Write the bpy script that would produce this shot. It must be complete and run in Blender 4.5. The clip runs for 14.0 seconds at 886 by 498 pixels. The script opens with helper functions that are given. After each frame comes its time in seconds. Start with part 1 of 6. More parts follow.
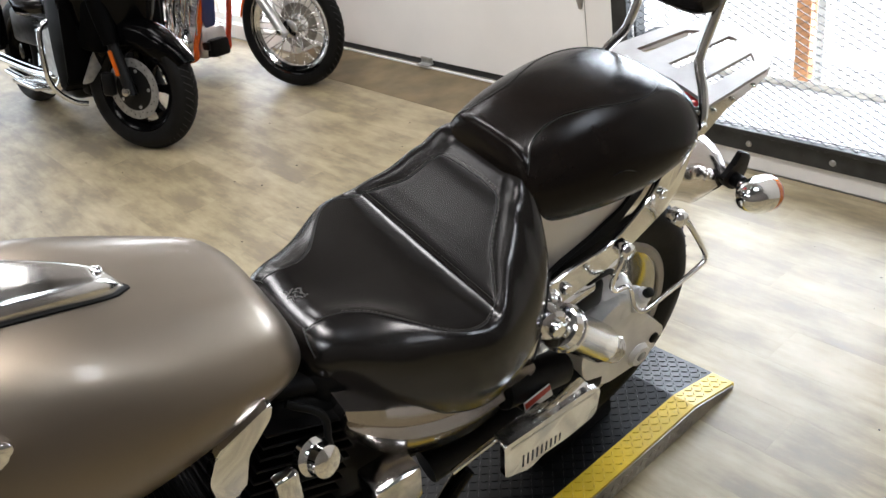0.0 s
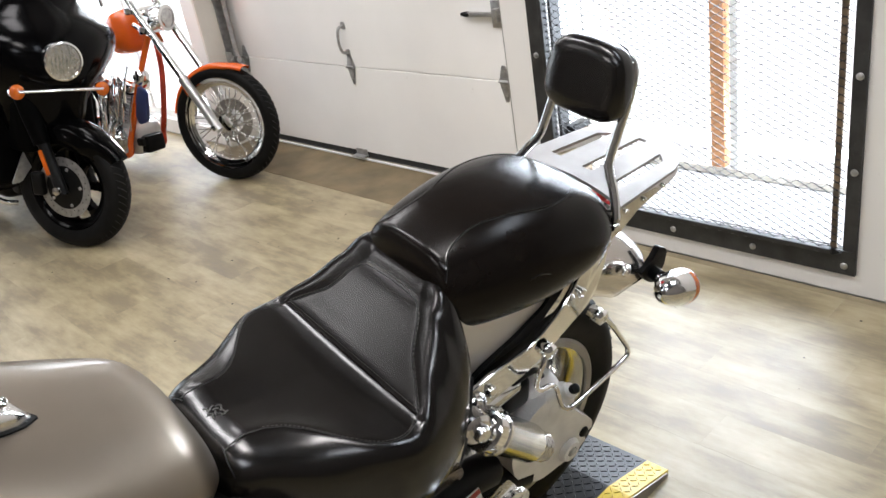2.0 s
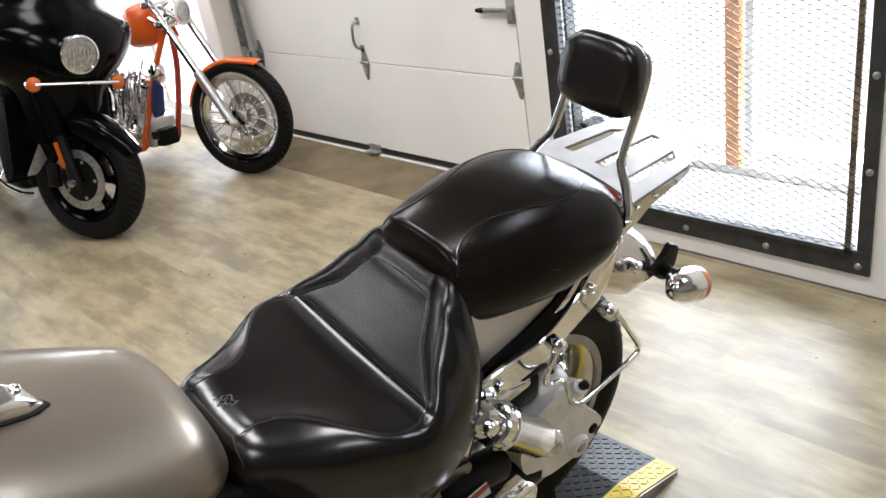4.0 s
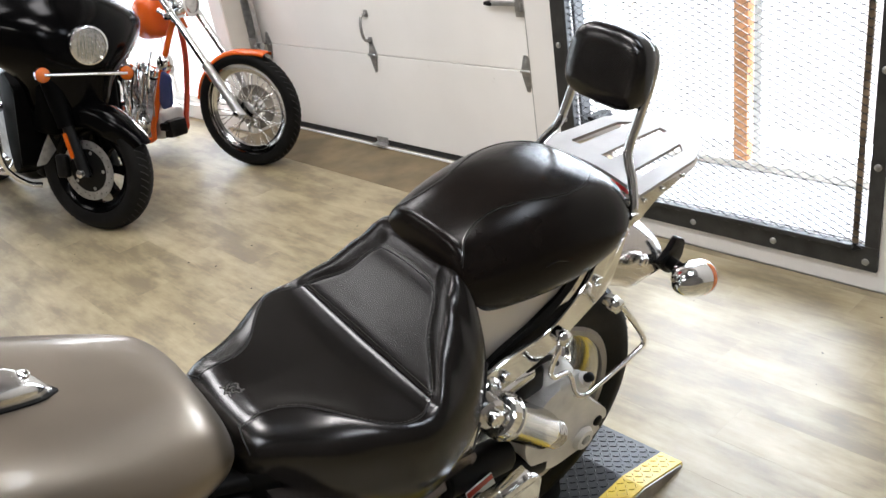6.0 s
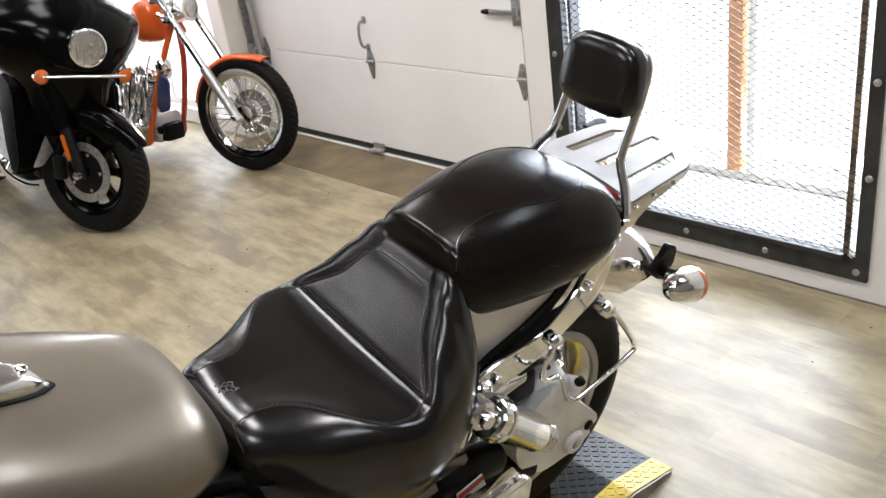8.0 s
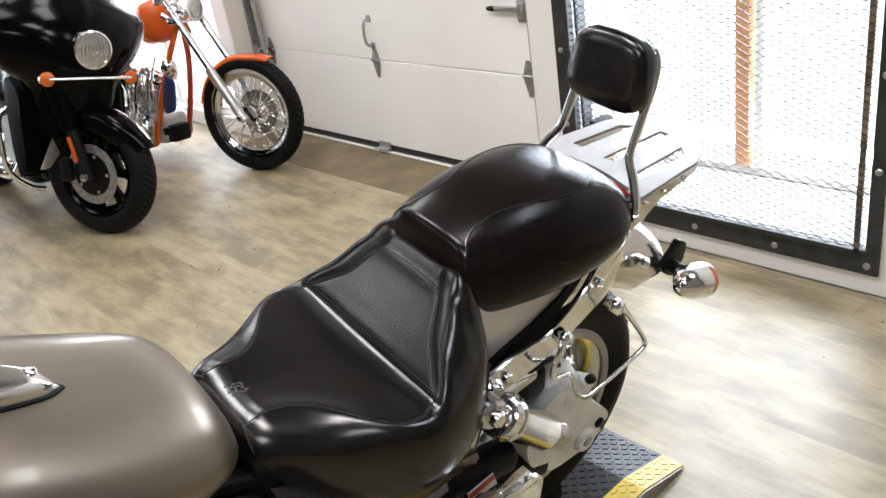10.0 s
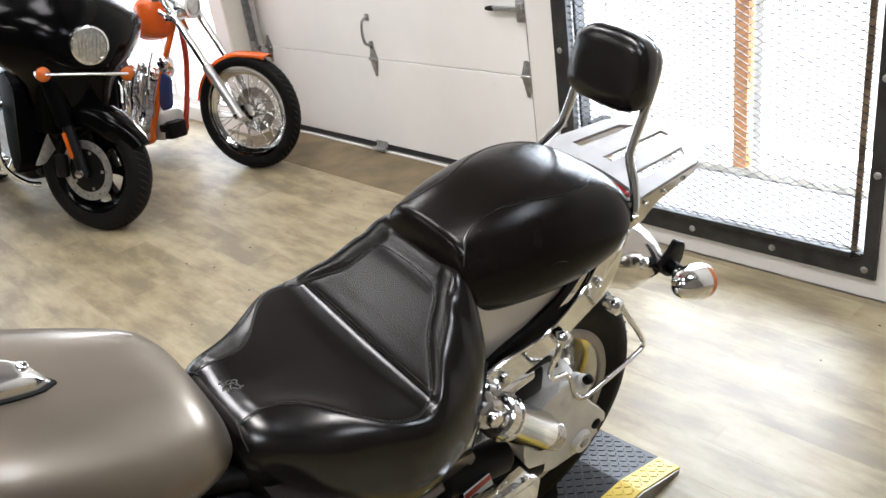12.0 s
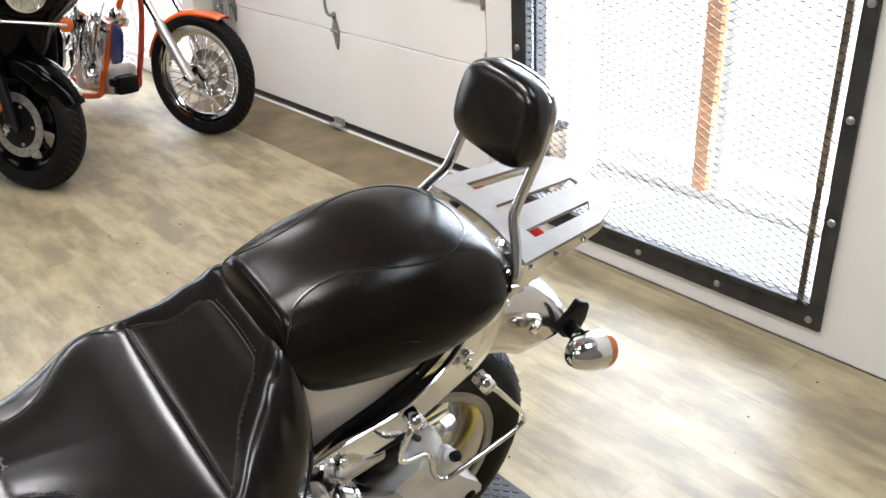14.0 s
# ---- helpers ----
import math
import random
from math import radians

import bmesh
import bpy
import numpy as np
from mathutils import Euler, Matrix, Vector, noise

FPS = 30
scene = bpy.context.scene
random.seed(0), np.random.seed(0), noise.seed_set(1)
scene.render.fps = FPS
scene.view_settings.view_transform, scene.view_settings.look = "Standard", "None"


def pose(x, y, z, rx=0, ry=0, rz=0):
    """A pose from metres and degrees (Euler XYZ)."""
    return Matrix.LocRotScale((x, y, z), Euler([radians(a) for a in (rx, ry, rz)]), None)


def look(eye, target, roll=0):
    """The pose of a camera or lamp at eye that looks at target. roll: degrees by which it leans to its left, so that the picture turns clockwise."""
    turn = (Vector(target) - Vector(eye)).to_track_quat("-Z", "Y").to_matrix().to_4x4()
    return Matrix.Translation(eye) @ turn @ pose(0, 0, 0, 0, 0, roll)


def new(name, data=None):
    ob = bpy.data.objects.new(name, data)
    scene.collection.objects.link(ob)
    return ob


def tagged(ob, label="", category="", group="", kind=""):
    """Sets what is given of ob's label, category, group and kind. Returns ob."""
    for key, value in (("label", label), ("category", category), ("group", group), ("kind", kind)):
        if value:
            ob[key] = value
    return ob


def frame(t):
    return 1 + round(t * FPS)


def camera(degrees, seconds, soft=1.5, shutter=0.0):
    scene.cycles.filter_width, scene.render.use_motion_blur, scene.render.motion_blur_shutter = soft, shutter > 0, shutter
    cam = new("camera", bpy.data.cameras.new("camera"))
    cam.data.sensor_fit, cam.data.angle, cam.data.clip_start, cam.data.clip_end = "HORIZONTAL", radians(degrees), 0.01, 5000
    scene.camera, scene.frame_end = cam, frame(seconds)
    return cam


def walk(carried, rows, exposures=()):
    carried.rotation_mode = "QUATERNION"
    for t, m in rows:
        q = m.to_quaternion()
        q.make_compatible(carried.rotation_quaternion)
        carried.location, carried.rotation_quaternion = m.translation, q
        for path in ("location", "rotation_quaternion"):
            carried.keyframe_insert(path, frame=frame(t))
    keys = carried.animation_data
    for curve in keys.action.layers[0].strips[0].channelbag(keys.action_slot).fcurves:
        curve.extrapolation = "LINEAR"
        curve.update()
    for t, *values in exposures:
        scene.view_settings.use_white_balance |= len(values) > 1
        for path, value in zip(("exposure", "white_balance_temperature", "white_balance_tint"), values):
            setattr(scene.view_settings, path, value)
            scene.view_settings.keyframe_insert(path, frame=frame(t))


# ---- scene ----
cam = camera(55.9, 14.0)
PATH = [
    (0, (0.409, 0.321, 1.524), (-1.001, 1.322, 0.519), -10.5),
    (0.5, (0.424, 0.358, 1.539), (-0.979, 1.462, 0.638), -10.8),
    (1, (0.428, 0.367, 1.564), (-0.945, 1.56, 0.733), -9.0),
    (1.5, (0.439, 0.353, 1.57), (-0.939, 1.517, 0.705), -9.4),
    (2, (0.437, 0.36, 1.565), (-0.935, 1.535, 0.706), -9.9),
    (2.5, (0.434, 0.365, 1.564), (-0.929, 1.548, 0.703), -9.8),
    (3, (0.441, 0.362, 1.561), (-0.92, 1.548, 0.701), -9.6),
    (3.5, (0.44, 0.358, 1.562), (-0.942, 1.521, 0.705), -9.5),
    (5.8, (0.448, 0.359, 1.553), (-0.951, 1.494, 0.685), -9.8),
    (6, (0.446, 0.355, 1.558), (-0.953, 1.489, 0.687), -9.5),
    (6.5, (0.449, 0.346, 1.56), (-0.967, 1.483, 0.72), -9.1),
    (7, (0.453, 0.342, 1.558), (-0.963, 1.468, 0.704), -8.7),
    (7.5, (0.46, 0.34, 1.557), (-0.958, 1.463, 0.704), -8.6),
    (8, (0.462, 0.343, 1.559), (-0.933, 1.492, 0.703), -8.6),
    (10.5, (0.446, 0.346, 1.553), (-0.958, 1.481, 0.693), -9.6),
    (11, (0.438, 0.353, 1.543), (-0.951, 1.498, 0.673), -9.5),
    (11.5, (0.44, 0.349, 1.549), (-0.954, 1.497, 0.69), -8.6),
    (12, (0.443, 0.347, 1.546), (-0.955, 1.492, 0.689), -8.7),
    (12.5, (0.443, 0.349, 1.557), (-0.94, 1.533, 0.729), -9.3),
    (12.8, (0.424, 0.316, 1.566), (-0.943, 1.512, 0.728), -11.8),
    (13, (0.406, 0.307, 1.563), (-0.877, 1.552, 0.666), -10.8),
    (13.3, (0.405, 0.364, 1.563), (-0.817, 1.661, 0.657), -9.0),
    (13.5, (0.401, 0.465, 1.547), (-0.864, 1.72, 0.638), -10.1),
    (13.8, (0.419, 0.612, 1.57), (-0.897, 1.802, 0.647), -4.7),
    (14, (0.402, 0.684, 1.576), (-0.954, 1.814, 0.635), -3.5),
]
walk(cam, [(t, look(eye, target, roll)) for t, eye, target, roll in PATH], exposures=((0.0, 0.12, 6300, 14), (7.0, 0.18, 6300, 14), (12.0, 0.23, 6280, 14), (14.0, 0.32, 6280, 14)))

# ---------------------------------------------------------------- light
world = bpy.data.worlds.new("sky")
scene.world = world
world.use_nodes = True
_nt = world.node_tree
_bg = _nt.nodes["Background"]
_sky = _nt.nodes.new("ShaderNodeTexSky")
_sky.sky_type = "NISHITA"
_sky.sun_disc = False
_sky.sun_elevation = radians(38)
_sky.sun_rotation = radians(78)
_nt.links.new(_sky.outputs[0], _bg.inputs[0])
_bg.inputs[1].default_value = 0.15


def lamp(name, kind, m, energy, color=(1, 1, 1), size=(1, 1), angle=0.01):
    d = bpy.data.lights.new(name, kind)
    d.energy, d.color = energy, color
    if kind == "AREA":
        d.shape, d.size, d.size_y = "RECTANGLE", size[0], size[1]
    if kind == "SUN":
        d.angle = angle
    o = new(name, d)
    o.matrix_world = m
    return o


lamp("sun", "SUN", look((30, 14, 26), (0, 8, 0)), 4.0, (1, 0.95, 0.88), angle=0.01)
# daylight standing in the two glazed openings, and added from an unseen west window
lamp("window_daylight", "AREA", look((-1.14, 3.22, 1.2), (-1.14, 0, 0.6)), 58, (0.78, 0.90, 1.0), (1.05, 1.9))
lamp("glass_door_daylight", "AREA", look((-6.1, 3.22, 1.1), (-6.1, 0, 0.6)), 12, (0.93, 0.97, 1.0), (2.5, 1.9))
lamp("added_west_daylight", "AREA", look((-8.35, 0.2, 1.35), (0, 0.2, 0.9)), 60, (0.92, 0.97, 1.0), (4.3, 1.9))
# Unseen ceiling lights, added and placed for highlights and fill on the bike.
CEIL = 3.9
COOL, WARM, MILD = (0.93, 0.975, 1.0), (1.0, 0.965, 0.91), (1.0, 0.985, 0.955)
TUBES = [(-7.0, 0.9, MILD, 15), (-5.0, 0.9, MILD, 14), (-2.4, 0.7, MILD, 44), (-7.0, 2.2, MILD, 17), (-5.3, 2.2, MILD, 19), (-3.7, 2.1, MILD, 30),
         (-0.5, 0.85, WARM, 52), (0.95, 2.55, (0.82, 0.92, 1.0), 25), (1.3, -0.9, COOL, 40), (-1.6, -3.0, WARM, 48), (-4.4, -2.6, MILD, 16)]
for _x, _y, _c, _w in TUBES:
    lamp("unseen_ceiling_tubes", "AREA", look((_x, _y, CEIL - 0.10), (_x, _y + 1e-4, 0)), _w, _c, (1.2, 0.56))


# ---------------------------------------------------------------- materials
def material(name, color, rough=0.5, metal=0.0, spec=0.5, coat=0.0, vary=0.0, scale=8.0, bump=0.0, bump_scale=300.0,
             rough_vary=0.0, coat_rough=0.04, second=None, trans=0.0, ior=1.45, emit=None, strength=0.0, wear=None, wear_amount=0.0):
    m = bpy.data.materials.new(name)
    m.use_nodes = True
    nt = m.node_tree
    b = nt.nodes["Principled BSDF"]
    b.inputs["Base Color"].default_value = (*color, 1)
    b.inputs["Roughness"].default_value = rough
    b.inputs["Metallic"].default_value = metal
    b.inputs["Specular IOR Level"].default_value = spec
    b.inputs["Coat Weight"].default_value = coat
    b.inputs["Coat Roughness"].default_value = coat_rough
    b.inputs["Transmission Weight"].default_value = trans
    b.inputs["IOR"].default_value = ior
    if emit:
        b.inputs["Emission Color"].default_value = (*emit, 1)
        b.inputs["Emission Strength"].default_value = strength
    co = nt.nodes.new("ShaderNodeTexCoord")
    if vary or second or wear:
        n = nt.nodes.new("ShaderNodeTexNoise")
        n.inputs["Scale"].default_value = scale
        n.inputs["Detail"].default_value = 6
        nt.links.new(co.outputs["Object"], n.inputs["Vector"])
        r = nt.nodes.new("ShaderNodeValToRGB")
        lo = second or tuple(c * (1 - vary) for c in color)
        hi = tuple(min(1, c * (1 + vary * 0.6)) for c in color)
        r.color_ramp.elements[0].color, r.color_ramp.elements[1].color = (*lo, 1), (*hi, 1)
        r.color_ramp.elements[0].position, r.color_ramp.elements[1].position = 0.32, 0.68
        nt.links.new(n.outputs["Fac"], r.inputs["Fac"])
        out = r.outputs["Color"]
        if wear:
            w = nt.nodes.new("ShaderNodeTexNoise")
            w.inputs["Scale"].default_value = scale * 6
            w.inputs["Detail"].default_value = 8
            w.inputs["Roughness"].default_value = 0.7
            nt.links.new(co.outputs["Object"], w.inputs["Vector"])
            wr = nt.nodes.new("ShaderNodeValToRGB")
            wr.color_ramp.elements[0].position = 0.66 - 0.2 * wear_amount
            wr.color_ramp.elements[1].position = 0.74 - 0.1 * wear_amount
            nt.links.new(w.outputs["Fac"], wr.inputs["Fac"])
            mx = nt.nodes.new("ShaderNodeMix")
            mx.data_type = "RGBA"
            nt.links.new(wr.outputs["Color"], mx.inputs["Factor"])
            nt.links.new(out, mx.inputs["A"])
            mx.inputs["B"].default_value = (*wear, 1)
            out = mx.outputs["Result"]
        nt.links.new(out, b.inputs["Base Color"])
        if rough_vary:
            sm = nt.nodes.new("ShaderNodeTexNoise")
            sm.inputs["Scale"].default_value = scale * 1.3
            sm.inputs["Detail"].default_value = 1.5
            nt.links.new(co.outputs["Object"], sm.inputs["Vector"])
            mr = nt.nodes.new("ShaderNodeMapRange")
            mr.inputs["To Min"].default_value = max(0.02, rough - rough_vary)
            mr.inputs["To Max"].default_value = rough + rough_vary
            nt.links.new(sm.outputs["Fac"], mr.inputs["Value"])
            nt.links.new(mr.outputs["Result"], b.inputs["Roughness"])
    if bump:
        bn = nt.nodes.new("ShaderNodeTexNoise")
        bn.inputs["Scale"].default_value = bump_scale
        bn.inputs["Detail"].default_value = 3
        nt.links.new(co.outputs["Object"], bn.inputs["Vector"])
        bu = nt.nodes.new("ShaderNodeBump")
        bu.inputs["Strength"].default_value = bump
        bu.inputs["Distance"].default_value = 0.001
        nt.links.new(bn.outputs["Fac"], bu.inputs["Height"])
        nt.links.new(bu.outputs["Normal"], b.inputs["Normal"])
    return m


LEATHER = material("black_leather", (0.0046, 0.0038, 0.0034), 0.228, spec=0.66, vary=0.3, scale=14, rough_vary=0.040)
LEATHER_MATT = material("worn_black_leather", (0.0070, 0.0052, 0.0042), 0.235, spec=0.23, vary=0.35, scale=13, rough_vary=0.034)
EMBOSS = material("rubbed_grey_leather", (0.085, 0.083, 0.080), 0.45, vary=0.4, scale=120)
THREAD = material("grey_thread", (0.060, 0.055, 0.050), 0.7, vary=0.3, scale=400)
BRONZE = material("bronze_metallic_paint", (0.255, 0.213, 0.166), 0.38, metal=0.92, coat=0.35, coat_rough=0.06, vary=0.08, scale=3, bump=0.05, bump_scale=2500)
PAINT_SILVER = material("taupe_silver_paint", (0.70, 0.675, 0.65), 0.30, metal=0.35, coat=0.7, coat_rough=0.05, vary=0.06, scale=4, bump=0.05, bump_scale=2500)
GREY_CAST = material("polished_wheel_alloy", (0.62, 0.60, 0.55), 0.20, metal=1.0, vary=0.12, scale=18, rough_vary=0.06)
CHROME = material("chrome", (0.86, 0.86, 0.85), 0.11, metal=1.0, vary=0.05, scale=20, rough_vary=0.03)
CHROME_SATIN = material("hazy_chrome", (0.80, 0.795, 0.78), 0.17, metal=1.0, vary=0.12, scale=24, rough_vary=0.09, bump=0.1, bump_scale=40)
CHROME_DULL = material("pitted_chrome", (0.72, 0.71, 0.69), 0.17, metal=1.0, vary=0.18, scale=35, rough_vary=0.08, wear=(0.28, 0.24, 0.2), wear_amount=0.15)
ALU = material("brushed_aluminium", (0.40, 0.38, 0.36), 0.55, metal=0.9, vary=0.1, scale=14, rough_vary=0.08)
ALU_LIGHT = material("satin_aluminium", (0.58, 0.575, 0.565), 0.38, metal=0.9, vary=0.1, scale=14, rough_vary=0.06)
CASTING = material("silver_casting", (0.80, 0.785, 0.755), 0.36, metal=0.30, vary=0.12, scale=18, bump=0.15, bump_scale=400)
STEEL = material("galvanised_steel", (0.42, 0.42, 0.41), 0.42, metal=0.85, vary=0.25, scale=30, rough_vary=0.1)
BLACK_GLOSS = material("black_gloss_paint", (0.0012, 0.0012, 0.0013), 0.16, spec=0.12, coat=0.0, vary=0.3, scale=5)
BLACK_SATIN = material("black_satin_metal", (0.0045, 0.0045, 0.0045), 0.40, spec=0.2, vary=0.4, scale=22, rough_vary=0.1)
BLACK_PLASTIC = material("black_plastic", (0.005, 0.005, 0.005), 0.5, spec=0.2, vary=0.3, scale=25, bump=0.2, bump_scale=700)
MATTE_BLACK = material("matte_black_plastic", (0.0016, 0.0016, 0.0016), 0.5, spec=0.04, vary=0.3, scale=20)
PAINT_TAUPE = material("taupe_metallic_paint", (0.40, 0.365, 0.335), 0.13, metal=0.95, coat=0.4, coat_rough=0.05, vary=0.06, scale=4, bump=0.05, bump_scale=2500)
CHROME_TAUPE = material("polished_taupe_metal", (0.62, 0.585, 0.55), 0.13, metal=0.95, coat=0.3, vary=0.06, scale=4)
RUBBER = material("tyre_rubber", (0.0060, 0.0057, 0.0054), 0.6, spec=0.16, vary=0.4, scale=12, bump=0.3, bump_scale=200, rough_vary=0.1)
ORANGE = material("orange_gloss_paint", (0.66, 0.105, 0.010), 0.25, coat=0.3, vary=0.12, scale=5)
RED_TUBE = material("red_frame_paint", (0.55, 0.05, 0.02), 0.25, coat=0.6, vary=0.15, scale=8)
BLUE = material("dark_blue_plastic", (0.02, 0.03, 0.12), 0.35, vary=0.2)
AMBER = material("amber_lens", (0.52, 0.10, 0.003), 0.18, coat=0.8, vary=0.15, scale=90)
RED_LENS = material("red_lens", (0.62, 0.02, 0.02), 0.12, coat=0.8, vary=0.2, scale=60)
REFLECTOR = material("headlight_reflector", (0.60, 0.60, 0.59), 0.14, metal=1.0, vary=0.25, scale=45, bump=0.6, bump_scale=60)
GLASS = material("window_glass", (0.96, 0.98, 0.98), 0.02, trans=1.0)
DARK_WALL = material("dark_taupe_wall_paint", (0.15, 0.135, 0.12), 0.7, vary=0.1, scale=1.5)
WALL = material("white_wall_paint", (0.80, 0.785, 0.755), 0.6, vary=0.05, scale=1.6, bump=0.15, bump_scale=90, wear=(0.55, 0.52, 0.48), wear_amount=0.0)
DOOR_WHITE = material("white_door_panel", (0.86, 0.85, 0.82), 0.42, vary=0.06, scale=1.2, bump=0.1, bump_scale=160, wear=(0.5, 0.47, 0.42), wear_amount=0.02)
CEILING_M = material("ceiling_grey", (0.13, 0.13, 0.13), 0.8, vary=0.05, scale=3, bump=0.4, bump_scale=60)
TRIM_M = material("beige_trim", (0.66, 0.62, 0.55), 0.5, vary=0.1, scale=3)
FRAME_BLACK = material("black_steel_frame", (0.035, 0.035, 0.034), 0.5, metal=0.2, vary=0.4, scale=14, bump=0.2, bump_scale=180, wear=(0.16, 0.14, 0.12), wear_amount=0.1)
RUST = material("rusty_brown_frame", (0.34, 0.25, 0.16), 0.6, metal=0.2, vary=0.5, scale=10, bump=0.3, bump_scale=160, second=(0.05, 0.04, 0.03))
MESH_M = material("expanded_steel", (0.025, 0.025, 0.025), 0.5, metal=0.3, vary=0.3, scale=30)
SEAL = material("black_rubber_seal", (0.012, 0.012, 0.012), 0.6, vary=0.3, scale=20)
CONCRETE = material("brown_concrete", (0.175, 0.132, 0.072), 0.55, vary=0.35, scale=5, bump=0.3, bump_scale=120, rough_vary=0.12, wear=(0.10, 0.08, 0.06), wear_amount=0.25)
SNOW = material("pale_paving", (0.5, 0.495, 0.48), 0.8, vary=0.08, scale=2)
SILL_GREY = material("pale_stone_sill", (0.38, 0.375, 0.365), 0.6, vary=0.25, scale=12, bump=0.2, bump_scale=90)
POST_M = material("orange_wood_post", (0.62, 0.30, 0.13), 0.6, vary=0.25, scale=9)
YELLOW = material("yellow_tread_paint", (0.72, 0.50, 0.035), 0.38, vary=0.18, scale=12, wear=(0.25, 0.2, 0.1), wear_amount=0.25, rough_vary=0.1, bump=0.15)
TREAD_BLACK = material("black_tread_paint", (0.007, 0.0075, 0.008), 0.36, spec=0.30, vary=0.4, scale=14, wear=(0.03, 0.04, 0.04), wear_amount=0.1, rough_vary=0.07)
TREAD_STEEL = material("worn_tread_steel", (0.34, 0.31, 0.27), 0.4, metal=0.8, vary=0.35, scale=14, rough_vary=0.12)
LABEL_WHITE = material("white_sticker", (0.78, 0.77, 0.74), 0.45, vary=0.05)
LABEL_RED = material("red_sticker", (0.55, 0.06, 0.03), 0.45, vary=0.1)
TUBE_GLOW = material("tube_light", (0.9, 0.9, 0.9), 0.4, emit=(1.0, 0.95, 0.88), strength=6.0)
JOINT = material("floor_joint", (0.30, 0.25, 0.16), 0.8, vary=0.3)


def plank_material():
    """Whitewashed vinyl oak plank, each one drawn from its own part of the grain."""
    m = bpy.data.materials.new("vinyl_oak_plank")
    m.use_nodes = True
    nt = m.node_tree
    b = nt.nodes["Principled BSDF"]
    co, oi = nt.nodes.new("ShaderNodeTexCoord"), nt.nodes.new("ShaderNodeObjectInfo")
    off = nt.nodes.new("ShaderNodeVectorMath")
    off.operation = "MULTIPLY_ADD"
    nt.links.new(oi.outputs["Random"], off.inputs[0])
    off.inputs[1].default_value = (37.0, 19.0, 11.0)
    nt.links.new(co.outputs["Object"], off.inputs[2])

    def noise(scale, stretch, detail=5, rough=0.55):
        mp = nt.nodes.new("ShaderNodeMapping")
        mp.inputs["Scale"].default_value = stretch
        n = nt.nodes.new("ShaderNodeTexNoise")
        n.inputs["Scale"].default_value, n.inputs["Detail"].default_value, n.inputs["Roughness"].default_value = scale, detail, rough
        nt.links.new(off.outputs[0], mp.inputs["Vector"])
        nt.links.new(mp.outputs["Vector"], n.inputs["Vector"])
        return n

    geo = nt.nodes.new("ShaderNodeNewGeometry")
    wide_map = nt.nodes.new("ShaderNodeMapping")
    wide_map.inputs["Scale"].default_value = (1.0, 2.2, 1)
    wide = nt.nodes.new("ShaderNodeTexNoise")
    wide.inputs["Scale"].default_value, wide.inputs["Detail"].default_value, wide.inputs["Roughness"].default_value = 3.0, 5, 0.6
    nt.links.new(geo.outputs["Position"], wide_map.inputs["Vector"])
    nt.links.new(wide_map.outputs["Vector"], wide.inputs["Vector"])
    own = noise(3.4, (1.0, 3.6, 1), 6, 0.62)
    patches = nt.nodes.new("ShaderNodeMix")
    patches.inputs["Factor"].default_value = 0.55
    nt.links.new(own.outputs["Fac"], patches.inputs["A"])
    nt.links.new(wide.outputs["Fac"], patches.inputs["B"])
    grain = noise(14, (0.5, 4.5, 1), 6, 0.7)
    ramp = nt.nodes.new("ShaderNodeValToRGB")
    el = ramp.color_ramp.elements
    el[0].position, el[0].color = 0.27, (0.150, 0.125, 0.084, 1)
    el[1].position, el[1].color = 0.74, (0.470, 0.396, 0.258, 1)
    for pos, col in ((0.42, (0.204, 0.162, 0.095, 1)), (0.52, (0.306, 0.250, 0.144, 1))):
        e = el.new(pos)
        e.color = col
    mixf = nt.nodes.new("ShaderNodeMath")
    mixf.operation = "MULTIPLY_ADD"
    nt.links.new(grain.outputs["Fac"], mixf.inputs[0])
    mixf.inputs[1].default_value = 0.18
    sub = nt.nodes.new("ShaderNodeMath")
    sub.operation = "MULTIPLY_ADD"
    nt.links.new(patches.outputs["Result"], sub.inputs[0])
    sub.inputs[1].default_value, sub.inputs[2].default_value = 1.12, -0.140
    nt.links.new(sub.outputs[0], mixf.inputs[2])
    rnd = nt.nodes.new("ShaderNodeMath")
    rnd.operation = "MULTIPLY_ADD"
    nt.links.new(oi.outputs["Random"], rnd.inputs[0])
    rnd.inputs[1].default_value = 0.05
    nt.links.new(mixf.outputs[0], rnd.inputs[2])
    shift = nt.nodes.new("ShaderNodeMath")
    shift.operation = "SUBTRACT"
    nt.links.new(rnd.outputs[0], shift.inputs[0])
    shift.inputs[1].default_value = 0.035
    nt.links.new(shift.outputs[0], ramp.inputs["Fac"])
    nt.links.new(ramp.outputs["Color"], b.inputs["Base Color"])
    rr = nt.nodes.new("ShaderNodeMapRange")
    rr.inputs["To Min"].default_value, rr.inputs["To Max"].default_value = 0.36, 0.50
    nt.links.new(grain.outputs["Fac"], rr.inputs["Value"])
    nt.links.new(rr.outputs["Result"], b.inputs["Roughness"])
    b.inputs["Specular IOR Level"].default_value = 0.85
    bu = nt.nodes.new("ShaderNodeBump")
    bu.inputs["Strength"].default_value, bu.inputs["Distance"].default_value = 0.25, 0.001
    nt.links.new(grain.outputs["Fac"], bu.inputs["Height"])
    nt.links.new(bu.outputs["Normal"], b.inputs["Normal"])
    return m


PLANK = plank_material()


# ---------------------------------------------------------------- mesh helpers
def V(*a):
    return Vector(a)


